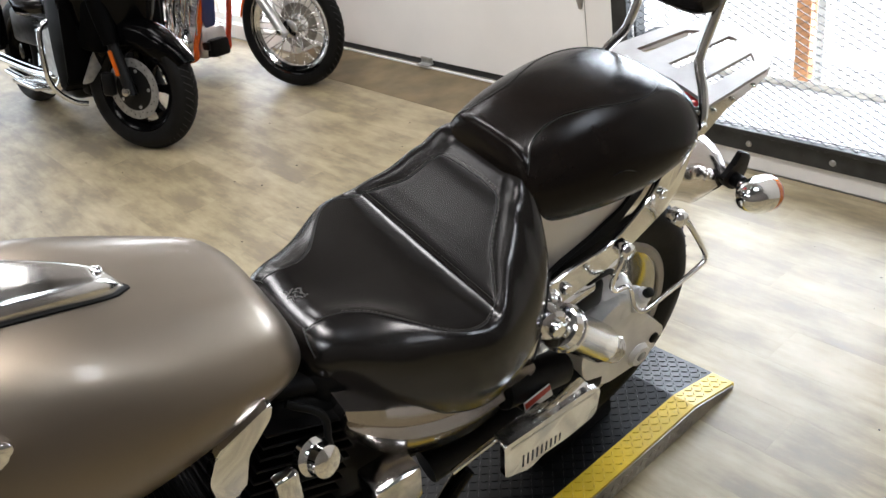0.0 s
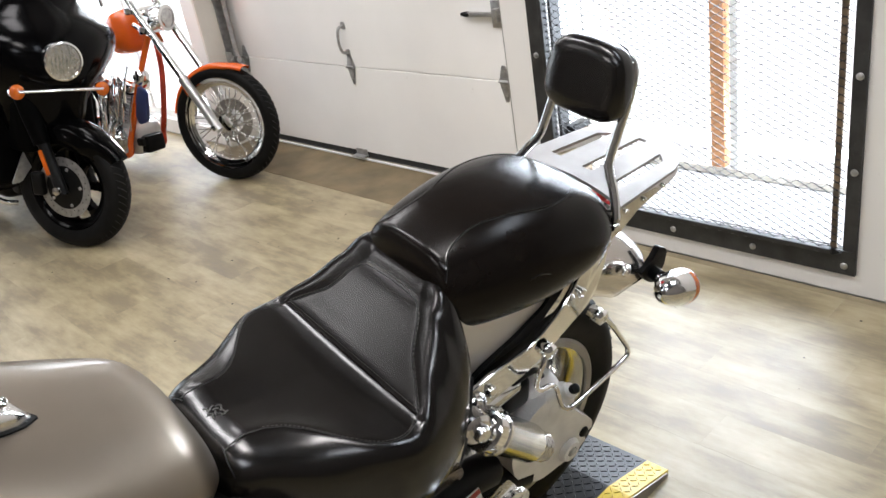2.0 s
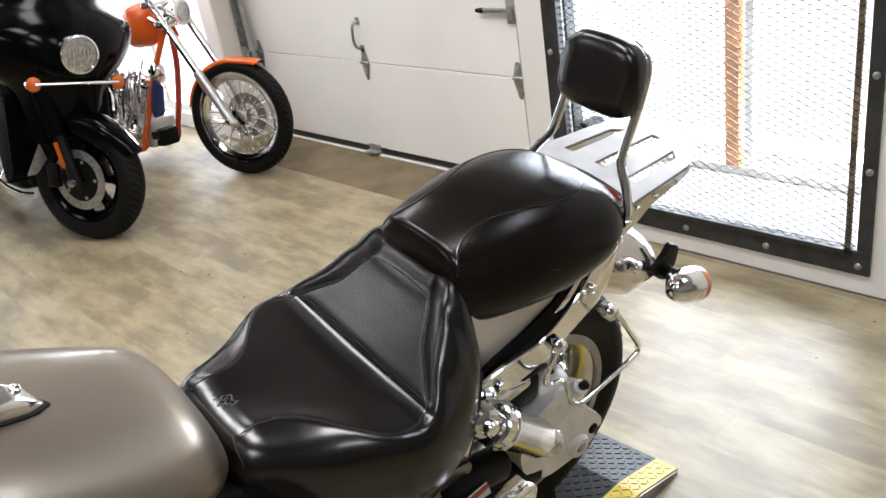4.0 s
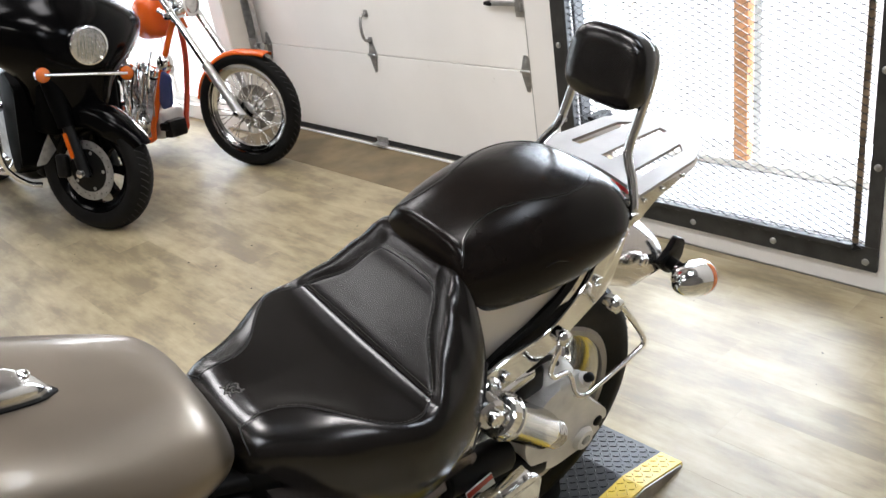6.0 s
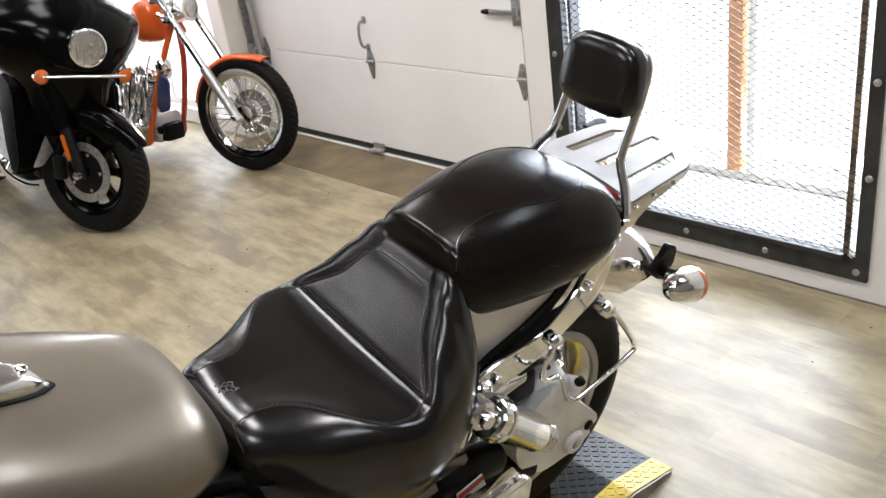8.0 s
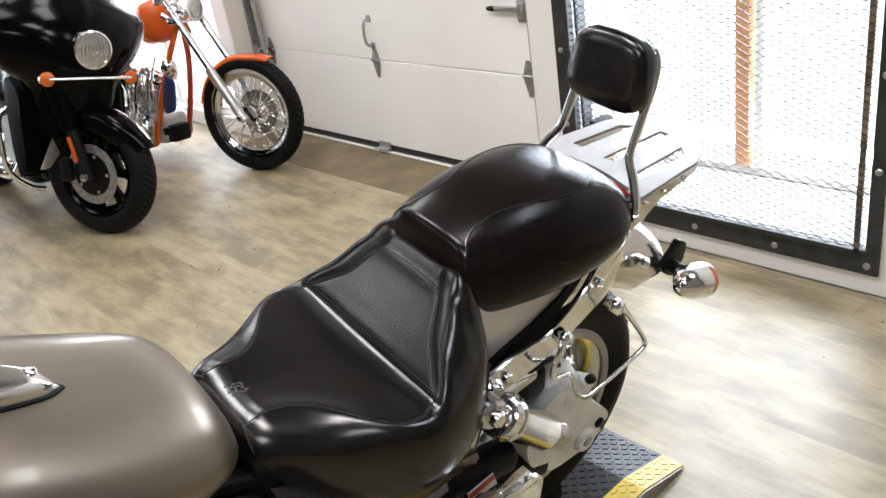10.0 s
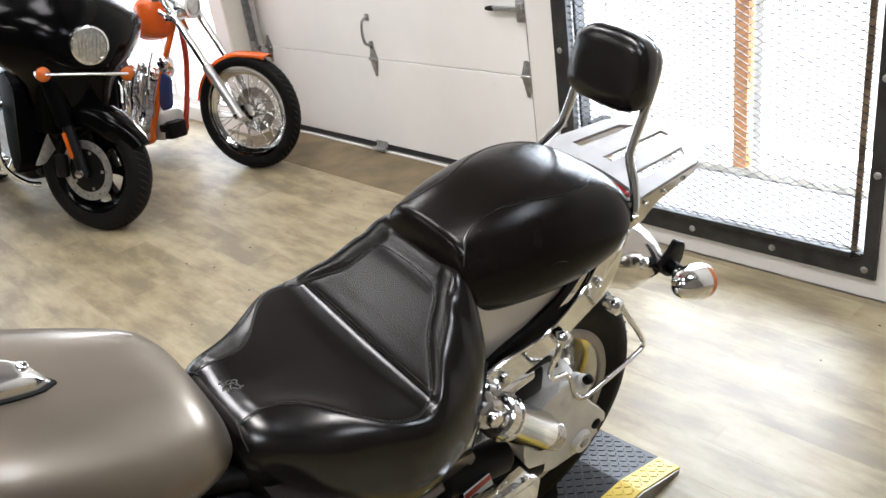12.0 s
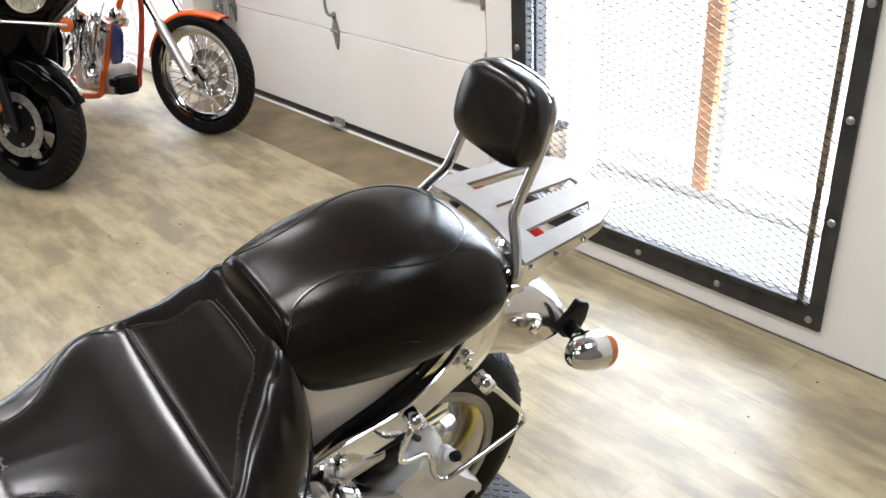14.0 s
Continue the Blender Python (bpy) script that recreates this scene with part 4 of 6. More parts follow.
# fender struts, with black trim that also fills the shaded gap above them
for s in (1, -1):
    poly = rounded([(0.10, 0.672), (0.10, 0.728), (0.19, 0.742), (0.29, 0.740), (0.344, 0.758), (0.394, 0.790), (0.43, 0.832), (0.462, 0.872), (0.492, 0.925), (0.52, 0.935), (0.545, 0.905), (0.510, 0.845), (0.496, 0.788), (0.476, 0.745), (0.411, 0.722), (0.345, 0.698), (0.285, 0.684), (0.20, 0.680)], 0.015, 4)
    strut = part("fender_strut", prism(poly, 0.010 * s, pose(s * 0.150, 0.10, 0, 0, 0, s * 4.0) @ pose(0, -0.10, 0) @ YZ, 0.002), CHROME, bike, "polished chrome fender strut")
    side_ = rounded([(0.115, 0.885), (0.115, 0.722), (0.20, 0.740), (0.30, 0.744), (0.345, 0.762), (0.395, 0.795), (0.43, 0.835), (0.455, 0.880), (0.40, 0.890), (0.30, 0.885)], 0.01, 3)
    part("tail_panel", prism(side_, 0.009 * s, pose(s * 0.122, 0.10, 0, 0, 0, s * 3.0) @ pose(0, -0.10, 0) @ YZ, 0.003), PAINT_SILVER, bike, "taupe silver metallic tail panel")
    wedge = rounded([(0.14, 0.735), (0.20, 0.744), (0.30, 0.746), (0.345, 0.762), (0.395, 0.795), (0.43, 0.835), (0.46, 0.875), (0.49, 0.93), (0.478, 0.935), (0.448, 0.882), (0.40, 0.832), (0.343, 0.790), (0.265, 0.766), (0.19, 0.752)], 0.006, 3)
    part("trim_and_gap_fill", prism(wedge, 0.014 * s, pose(s * 0.128, 0.10, 0, 0, 0, s * 4.0) @ pose(0, -0.10, 0) @ YZ, 0.002), BLACK_PLASTIC, bike)
    lip = spline([(0.157, 0.12, 0.736), (0.154, 0.19, 0.745), (0.147, 0.29, 0.744), (0.143, 0.344, 0.762), (0.140, 0.394, 0.794), (0.137, 0.43, 0.836), (0.135, 0.462, 0.877), (0.133, 0.490, 0.926)], 5)
    part("strut_lip", tube([V(s * p.x, p.y, p.z) for p in lip], 0.0035, 8), CHROME, strut)
    for y, z in ((0.185, 0.712), (0.43, 0.790), (0.495, 0.868)):
        p = V(s * (0.161 - 0.07 * (y - 0.1)), y, z)
        part("bolt", bolt(p, p + V(s, 0, 0), 0.011, 0.010), CHROME, strut)

# luggage rack
RZ_ = 0.915
b = bmesh.new()
slots = (-0.084, 0.0, 0.084)
sw, ya, yb = 0.0125, 0.605, 0.785
edges = [-0.136] + [v for s in slots for v in (s - sw, s + sw)] + [0.136]


def back_y(x):
    return 0.826 - 0.095 * (abs(x) / 0.136) ** 4.5


def front_y(x):
    return 0.545 + 0.02 * math.cos(x / 0.136 * math.pi / 2)


cols = []
for a, c in zip(edges, edges[1:]):
    cols += [(a, c, edges.index(a) % 2)]
for a, c, hole in cols:
    n = 4
    for i in range(n):
        xa, xc = a + (c - a) * i / n, a + (c - a) * (i + 1) / n
        taper = lambda x, y: x * (1 - 0.17 * max(0, (y - 0.55) / 0.26))
        spans = [(front_y, lambda x: ya), (lambda x: yb - 0.05 * (abs(x) / 0.1) ** 2, back_y)] if hole else [(front_y, back_y)]
        for f0, f1 in spans:
            q = [(taper(xa, f0(xa)), f0(xa)), (taper(xc, f0(xc)), f0(xc)), (taper(xc, f1(xc)), f1(xc)), (taper(xa, f1(xa)), f1(xa))]
            prism(q, 0.007, pose(-0.012, 0, RZ_), bm=b)
bmesh.ops.remove_doubles(b, verts=b.verts, dist=2e-4)
rack = part("luggage_rack", b, ALU, bike, "slotted aluminium luggage rack", smooth=False)
for s in (1, -1):
    poly = rounded([(0.50, 0.885), (0.54, 0.915), (0.76, 0.915), (0.745, 0.895), (0.62, 0.880), (0.55, 0.850)], 0.008, 3)
    br = part("rack_bracket", prism(poly, 0.005 * s, pose(s * 0.118, 0.5, 0, 0, 0, s * 5.0) @ pose(0, -0.5, 0) @ YZ, 0.001), CHROME, bike)
    for y in (0.57, 0.63, 0.70):
        p = V(s * (0.124 - 0.087 * (y - 0.5)), y, 0.897)
        part("bolt", bolt(p, p + V(s, 0, 0), 0.0055, 0.005), CHROME, br)

# backrest: bent flat bar and pad
loop = [(0.130, 0.503, 0.885), (0.129, 0.511, 0.920), (0.111, 0.523, 0.957), (0.090, 0.531, 0.989), (0.083, 0.537, 1.010), (0.081, 0.558, 1.064), (0.081, 0.577, 1.12), (0.076, 0.587, 1.165), (0.050, 0.592, 1.187), (0.0, 0.594, 1.192)]
loop = [(x + 0.008, y, z) for x, y, z in loop] + [(0.008 - x, y, z) for x, y, z in reversed(loop[:-1])]
sissy = part("backrest_bar", tube(spline(loop, 6), 0.0088, 12), CHROME_SATIN, bike, "bent chrome backrest bar", sharp=60)
for s in (1, -1):
    part("bolt", bolt(V(0.008 + s * 0.138, 0.502, 0.905), V(s * 9, 0.502, 0.905), 0.009, 0.007), CHROME, sissy)
b, rings = bmesh.new(), []
for i in range(17):
    u = -math.cos(math.pi * i / 16)
    k = max(0.03, 1 - abs(u) ** 3.4) ** (1 / 3.4)
    ring = []
    for j in range(40):
        a = 2 * math.pi * j / 40
        ca, sa = math.cos(a), math.sin(a)
        ex = math.copysign(abs(ca) ** 0.52, ca)
        ez = math.copysign(abs(sa) ** 0.52, sa)
        w = 0.088 - 0.007 * max(0, ez)
        ring.append(V(ex * w * (0.30 + 0.70 * k), u * 0.030 - 0.006 * (u < 0) * (1 - ex * ex) * (1 - ez * ez), ez * 0.066 * (0.30 + 0.70 * k) + 0.008 * (1 - ex * ex) * max(0, ez)))
    rings.append(ring)
loft(rings, b)
place(b, b.verts, pose(0.014, 0.552, 1.137, -10, 0, 0))
part("backrest_pad", b, LEATHER, bike, "black leather backrest pad", sharp=80)

# tail lamp and turn signals
b = lathe([(0.034, 0), (0.040, 0.012), (0.038, 0.05), (0.026, 0.066), (0.006, 0.07)], 28, pose(0.0, 0.655, 0.800, -62, 0, 0) @ Matrix.Diagonal((1.4, 0.8, 1, 1)))
part("tail_lamp", b, RED_LENS, bike, "red tail lamp lens")
b = lathe([(0.040, 0), (0.043, 0.010), (0.041, 0.02)], 28, pose(0.0, 0.646, 0.795, -62, 0, 0) @ Matrix.Diagonal((1.4, 0.85, 1, 1)))
part("lamp_bezel", b, CHROME, bike)
for s in (1, -1):
    part("signal_bracket", prism(rounded([(0.755, 0.712), (0.790, 0.690), (0.786, 0.640), (0.757, 0.612), (0.728, 0.632), (0.702, 0.664), (0.735, 0.677)], 0.008, 3), s * 0.014, pose(s * 0.072, 0, 0) @ YZ, 0.003), BLACK_PLASTIC, bike)
    part("signal_arm", rod((s * 0.080, 0.745, 0.650), (s * 0.112, 0.738, 0.652), 0.016), BLACK_PLASTIC, bike)
    ax = axis_to((s * 0.158, 0.684, 0.668), (s * 0.165, 0.820, 0.634))
    sig = part("turn_signal", lathe([(0.006, -0.018), (0.018, -0.012), (0.029, 0.004), (0.037, 0.028), (0.0395, 0.048), (0.0385, 0.066)], 32, ax), CHROME, bike, "chrome bullet turn signal")
    part("signal_lens", lathe([(0.0392, 0.060), (0.0392, 0.072), (0.034, 0.082), (0.024, 0.090), (0.006, 0.094)], 32, ax), AMBER, sig, "amber lens")
    part("signal_stem", rod((s * 0.110, 0.735, 0.652), (s * 0.140, 0.728, 0.655), 0.012), CHROME, bike)
for s in (1, -1):
    part("fender_boss", bolt(V(s * 0.094, 0.63, 0.715), V(s * 9, 0.63, 0.715), 0.013, 0.010), CHROME, bike)

# saddlebag support: bent chrome rod
pts = [(0.165, 0.440, 0.752), (0.182, 0.452, 0.745), (0.186, 0.475, 0.715), (0.182, 0.535, 0.630), (0.182, 0.547, 0.605), (0.186, 0.530, 0.592), (0.192, 0.40, 0.575), (0.190, 0.365, 0.572), (0.180, 0.352, 0.585),
       (0.168, 0.350, 0.615), (0.170, 0.330, 0.640), (0.178, 0.290, 0.660), (0.182, 0.275, 0.690), (0.182, 0.290, 0.735), (0.165, 0.305, 0.748)]
part("bag_support", tube(spline(pts, 6), 0.0052, 10), CHROME, bike, "bent chrome saddlebag support rod")
for y, z in ((0.443, 0.750), (0.305, 0.748)):
    part("support_bolt", bolt(V(0.158, y, z), V(9, y, z), 0.015, 0.030, domed=False), CHROME, bike)

# shock absorber
a_, z_ = V(0.188, 0.112, 0.705), V(0.182, 0.325, 0.480)
d_ = (z_ - a_).normalized()
sh = part("shock_absorber", lathe([(0.032, 0), (0.040, 0.004), (0.041, 0.03), (0.038, 0.034), (0.038, 0.182), (0.034, 0.194), (0.018, 0.198)], 32, axis_to(a_ + d_ * 0.030, z_)), CHROME, bike, "chrome shrouded shock absorber")
part("collar", lathe([(0.041, 0), (0.044, 0.003), (0.044, 0.010), (0.041, 0.013)], 32, axis_to(a_ + d_ * 0.058, z_)), CHROME, sh)
part("eye", lathe([(0.024, -0.018), (0.030, -0.012), (0.030, 0.014), (0.024, 0.02)], 28, axis_to(a_, a_ + V(1, -0.1, 0))), CHROME_DULL, sh)
part("eye_bolt", bolt(a_ + V(0.018, 0, 0), a_ + V(1, -0.1, 0), 0.016, 0.018), CHROME, sh)
part("spring", tube([a_ + d_ * (0.230 + 0.05 * i / 60) + 0.026 * (math.cos(i * 0.6) * V(1, 0, 0) + math.sin(i * 0.6) * d_.cross(V(1, 0, 0))) for i in range(61)], 0.004, 6), CHROME_DULL, sh)

# final drive and swing arm
poly = rounded([(0.255, 0.470), (0.300, 0.555), (0.370, 0.575), (0.415, 0.540), (0.440, 0.480), (0.508, 0.405), (0.505, 0.365), (0.455, 0.335), (0.340, 0.335), (0.270, 0.400)], 0.03, 5)
fd = part("final_drive", prism(poly, 0.06, pose(0.088, 0, 0) @ YZ, 0.014, seg=3), CASTING, bike, "silver cast final drive housing")
part("gear_dome", lathe([(0.062, -0.03), (0.060, 0.0), (0.053, 0.022), (0.040, 0.038), (0.022, 0.047), (0.004, 0.050)], 32, axis_to((0.095, 0.372, 0.535), (0.175, 0.385, 0.635))), CASTING, fd)
part("axle_cap", lathe([(0.026, 0), (0.030, 0.004), (0.024, 0.014), (0.014, 0.015), (0.010, 0.006)], 24, axis_to((0.147, 0.43, 0.372), (1, 0.43, 0.372))), CASTING, fd)
part("axle_nut", bolt(V(0.15, 0.43, 0.372), V(9, 0.43, 0.372), 0.012, 0.012, domed=False), STEEL, fd)
part("drain_bolt", bolt(V(0.147, 0.478, 0.39), V(9, 0.478, 0.39), 0.013, 0.008), BLACK_SATIN, fd)
part("filler_cap", lathe([(0.026, 0), (0.026, 0.02), (0.016, 0.028), (0.016, 0.042), (0.006, 0.046)], 24, axis_to((0.130, 0.405, 0.530), (0.20, 0.42, 0.62))), CASTING, fd)
part("breather", lathe([(0.008, 0), (0.010, 0.006), (0.010, 0.016), (0.004, 0.02)], 14, axis_to((0.156, 0.411, 0.563), (0.21, 0.422, 0.63))), BLACK_PLASTIC, fd)
arm = part("swing_arm", tube(spline([(0.115, -0.10, 0.40), (0.12, 0.05, 0.41), (0.12, 0.20, 0.40), (0.118, 0.32, 0.36)], 6), 0.034, 16), BLACK_SATIN, bike, sharp=70)
for s in (-1,):
    part("swing_arm", tube(spline([(-0.115, -0.10, 0.40), (-0.12, 0.05, 0.41), (-0.12, 0.20, 0.38), (-0.12, 0.44, 0.33)], 6), 0.034, 16), BLACK_SATIN, bike, sharp=70)
part("axle_nut", bolt(V(-0.15, 0.44, 0.33), V(-9, 0.44, 0.33), 0.022, 0.025, domed=False), CHROME, bike)
part("brake_caliper", box((0.06, 0.24, 0.56), (0.125, 0.33, 0.63), 0.015, 3), BLACK_SATIN, bike)
part("caliper_line", tube(spline([(0.12, 0.20, 0.64), (0.14, 0.26, 0.67), (0.135, 0.32, 0.66), (0.12, 0.36, 0.61)], 6), 0.006), BLACK_PLASTIC, bike)
part("linkage", rod((0.145, 0.16, 0.665), (0.13, 0.27, 0.655), 0.018), CHROME_DULL, bike)

# side cover and under-seat frame
_cov = table([(-0.27, 0.680, 0.760), (-0.24, 0.620, 0.740), (-0.17, 0.545, 0.695), (-0.06, 0.505, 0.645), (0.04, 0.515, 0.615), (0.10, 0.560, 0.600)])
for s in (1, -1):
    rings = []
    for y in evenly(-0.27, 0.10, 20):
        lo, hi = _cov(y)
        e = 0.012 * math.sin(math.pi * (y + 0.27) / 0.37)
        prof = [(0.150, lo), (0.168 + e, lo + 0.15 * (hi - lo)), (0.180 + e, lo + 0.50 * (hi - lo)), (0.172 + e * 0.6, lo + 0.62 * (hi - lo)), (0.182 + e * 0.6, lo + 0.72 * (hi - lo)), (0.176, lo + 0.93 * (hi - lo)), (0.150, hi), (0.135, hi), (0.135, lo)]
        rings.append([V(s * x, y, z) for x, z in prof])
    part("side_cover", loft(rings), PAINT_TAUPE, bike, "taupe metallic side cover", sharp=50)
part("frame_body", box((-0.13, -0.30, 0.45), (0.13, 0.12, 0.79), 0.04, 3), BLACK_SATIN, bike)
part("frame_body", box((-0.07, 0.05, 0.62), (0.07, 0.26, 0.80), 0.03, 3), BLACK_SATIN, bike)
part("trim_blade", box((0.185, -0.03, 0.468), (0.195, 0.095, 0.476), 0.002, m=pose(0, 0, 0, 8, 0, 0)), CHROME, bike)
st = part("warning_sticker", prism([(0.056, 0.546), (0.115, 0.556), (0.127, 0.514), (0.066, 0.494)], 0.003, pose(0.2015, 0, 0) @ YZ), LABEL_WHITE, bike, "white and red warning sticker", smooth=False)
part("sticker_band", prism([(0.0565, 0.5455), (0.1145, 0.5555), (0.118, 0.542), (0.060, 0.529)], 0.0008, pose(0.2048, 0, 0) @ YZ), LABEL_RED, st, smooth=False)
part("canister", lathe([(0.030, 0), (0.034, 0.004), (0.034, 0.15), (0.028, 0.16)], 28, axis_to((0.165, 0.03, 0.56), (0.165, 0.20, 0.52))), BLACK_PLASTIC, bike)
part("upper_bracket", prism(rounded([(0.02, 0.58), (0.05, 0.66), (0.10, 0.70), (0.14, 0.68), (0.11, 0.61), (0.06, 0.56)], 0.012, 3), 0.012, pose(0.155, 0, 0) @ YZ, 0.002), CHROME_DULL, bike)

# passenger foot plate
pl = part("foot_plate", prism(rounded([(-0.050, 0.585), (-0.046, 0.497), (-0.020, 0.488), (0.010, 0.474), (0.040, 0.490), (0.10, 0.490), (0.165, 0.502), (0.170, 0.570), (0.14, 0.588)], 0.008, 4), 0.012, pose(0.262, 0, 0) @ YZ, 0.002), CHROME, bike, "slotted chrome heel plate")
for k in range(9):
    y = -0.008 + 0.0105 * k
    part("slot", box((0.2735, y, 0.496 + 0.0004 * k), (0.2744, y + 0.0034, 0.528 - 0.0010 * k), 0.0003), SEAL, pl)
part("plate_edge", box((0.235, -0.04, 0.563), (0.274, 0.157, 0.576), 0.003), CHROME, pl)
part("plate_arm", rod((0.15, 0.08, 0.50), (0.262, 0.08, 0.53), 0.014), BLACK_SATIN, bike)

# engine: two finned cylinders, covers and clutter below the tank
for cy, tilt in ((-0.34, -24), (-0.60, 24)):
    base = V(0, -0.47, 0.36)
    ang = radians(tilt)
    ax = Matrix.Translation(base) @ Matrix.Rotation(-ang, 4, "X")
    for k in range(12):
        part("fin", box((-0.115, -0.085, 0.16 + 0.022 * k), (0.155, 0.085, 0.166 + 0.022 * k), 0.002, 1, m=ax), BLACK_SATIN, bike)
    part("cylinder", box((-0.09, -0.065, 0.0), (0.135, 0.065, 0.43), 0.03, 3, m=ax), BLACK_SATIN, bike)
    part("rocker_cover", box((-0.105, -0.08, 0.425), (0.12, 0.08, 0.455), 0.015, 3, m=ax), BLACK_SATIN, bike)
for dy, dz in ((0.0, 0.0), (-0.20, 0.02)):
    part("head_cover", prism(rounded([(-0.478 + dy, 0.745 + dz), (-0.482 + dy, 0.800 + dz), (-0.462 + dy, 0.846 + dz), (-0.378 + dy, 0.884 + dz), (-0.384 + dy, 0.858 + dz), (-0.424 + dy, 0.812 + dz), (-0.440 + dy, 0.750 + dz)], 0.010, 4), 0.016, pose(0.186, 0, 0) @ YZ, 0.004), CHROME, bike, "chrome cylinder head cover")
part("crankcase", box((-0.15, -0.70, 0.14), (0.17, -0.16, 0.40), 0.06, 4), BLACK_SATIN, bike)
part("primary_cover", lathe([(0.125, 0), (0.125, 0.02), (0.105, 0.045), (0.03, 0.055), (0.005, 0.055)], 40, axis_to((0.165, -0.36, 0.30), (1, -0.36, 0.30))), CHROME, bike, "round chrome engine cover")
part("intake_knob", lathe([(0.020, 0), (0.030, 0.006), (0.030, 0.018), (0.020, 0.024), (0.026, 0.032), (0.024, 0.046), (0.008, 0.052)], 24, axis_to((0.165, -0.335, 0.700), (1, -0.10, 1.00))), CHROME, bike, "ribbed chrome knob")
part("cable", tube(spline([(0.14, -0.34, 0.79), (0.165, -0.30, 0.76), (0.17, -0.30, 0.70), (0.15, -0.28, 0.62)], 6), 0.006), BLACK_PLASTIC, bike)
part("bracket", box((0.190, -0.405, 0.64), (0.212, -0.368, 0.735), 0.006), CHROME, bike)
part("shift_box", box((0.15, -0.26, 0.49), (0.215, -0.17, 0.575), 0.010), CHROME_DULL, bike)
part("exhaust_guard", tube(spline([(-0.15, -0.70, 0.45), (-0.18, -0.5, 0.25), (-0.18, 0.0, 0.22), (-0.18, 0.7, 0.26)], 8), 0.045, 20), CHROME, bike, "chrome exhaust silencer")
part("frame_tube", tube(spline([(0.09, -0.95, 0.80), (0.12, -0.86, 0.40), (0.12, -0.74, 0.20), (0.12, -0.2, 0.17), (0.11, 0.0, 0.30)], 8), 0.018, 12), BLACK_GLOSS, bike)
part("frame_tube", tube(spline([(-0.09, -0.95, 0.80), (-0.12, -0.86, 0.40), (-0.12, -0.74, 0.20), (-0.12, -0.2, 0.17), (-0.11, 0.0, 0.30)], 8), 0.018, 12), BLACK_GLOSS, bike)
part("side_stand", rod((0.10, -0.28, 0.20), (0.25, -0.33, 0.058), 0.012), CHROME_DULL, bike)
# front end, mostly beyond the view
FWC = V(0, -1.25, 0.33)
for s in (1, -1):
    part("fork_leg", rod((s * 0.10, -1.25, 0.33), (s * 0.10, -0.98, 0.98), 0.025), CHROME, bike)
wheel(bike, Matrix.Translation(FWC), 0.33, 0.13, 0.24, cast=5)
b, rings = bmesh.new(), []
for i in range(21):
    a = radians(35 + 130 * i / 20)
    u = V(0, -math.cos(a), math.sin(a))
    ring = [(0.080, 0.300), (0.078, 0.335), (0.045, 0.358), (-0.045, 0.358), (-0.078, 0.335), (-0.080, 0.300), (-0.076, 0.300), (-0.045, 0.353), (0.045, 0.353), (0.076, 0.300)]
    rings.append([FWC + V(x, 0, 0) + u * r for x, r in ring])
part("front_fender", loft(rings, b), BRONZE, bike, "bronze metallic front fender", sharp=60)
for t_ in (0.78, 0.97):
    c_ = V(0, -1.25, 0.33).lerp(V(0, -0.98, 0.98), t_)
    part("fork_clamp", box((-0.14, c_.y - 0.03, c_.z - 0.018), (0.14, c_.y + 0.03, c_.z + 0.018), 0.012, 3), CHROME, bike)
hl_ = part("headlight", lathe([(0.02, -0.16), (0.07, -0.13), (0.095, -0.06), (0.10, 0.0), (0.102, 0.012), (0.092, 0.016)], 32, axis_to((0, -1.16, 0.86), (0, -2, 0.83))), CHROME, bike, "chrome headlight shell")
part("lens", lathe([(0.092, 0.004), (0.07, 0.02), (0.03, 0.03), (0.004, 0.032)], 32, axis_to((0, -1.16, 0.86), (0, -2, 0.83))), REFLECTOR, hl_)
for s in (1, -1):
    part("handlebar", tube(spline([(0.0, -0.98, 1.06), (s * 0.10, -0.98, 1.07), (s * 0.24, -0.95, 1.13), (s * 0.34, -0.86, 1.12), (s * 0.40, -0.74, 1.08)], 6), 0.0127, 12), CHROME, bike)
    part("grip", rod((s * 0.36, -0.82, 1.107), (s * 0.41, -0.71, 1.07), 0.017), BLACK_PLASTIC, bike)
    part("riser", rod((s * 0.05, -0.98, 0.97), (s * 0.05, -0.98, 1.07), 0.016), CHROME, bike)


# ---------------------------------------------------------------- ramp under the cruiser
RX0, RX1, RYB, RYF, RTOP = -1.02, -0.535, 1.83, -1.6, 0.05
ramp = thing("motorcycle_ramp", pose(0, 0, 0), "black diamond plate ramp with a yellow painted edge", "ramp")
side_prof = [(RYF, 0.0), (RYF + 0.16, RTOP), (1.66, RTOP), (RYB, 0.012), (RYB, 0.0)]
part("deck", prism(side_prof, RX1 - 0.065 - RX0, pose(RX0, 0, 0) @ YZ, 0.0), TREAD_BLACK, ramp, "black painted diamond plate", smooth=False)
part("edge_strip", prism(side_prof, 0.064, pose(RX1 - 0.065, 0, 0) @ YZ, 0.0), YELLOW, ramp, "yellow painted diamond plate", smooth=False)
part("skirt", prism([(RYF + 0.02, 0.0), (RYF + 0.16, RTOP - 0.004), (1.66, RTOP - 0.004), (RYB - 0.01, 0.010), (RYB - 0.01, 0.0)], 0.004, pose(RX1, 0, 0) @ YZ), TREAD_STEEL, ramp, "bare worn steel skirt", smooth=False)


part("wheel_pad", box((-0.80, 1.26, RTOP - 0.004), (-0.68, 1.52, RTOP + 0.062), 0.01), BLACK_PLASTIC, ramp)


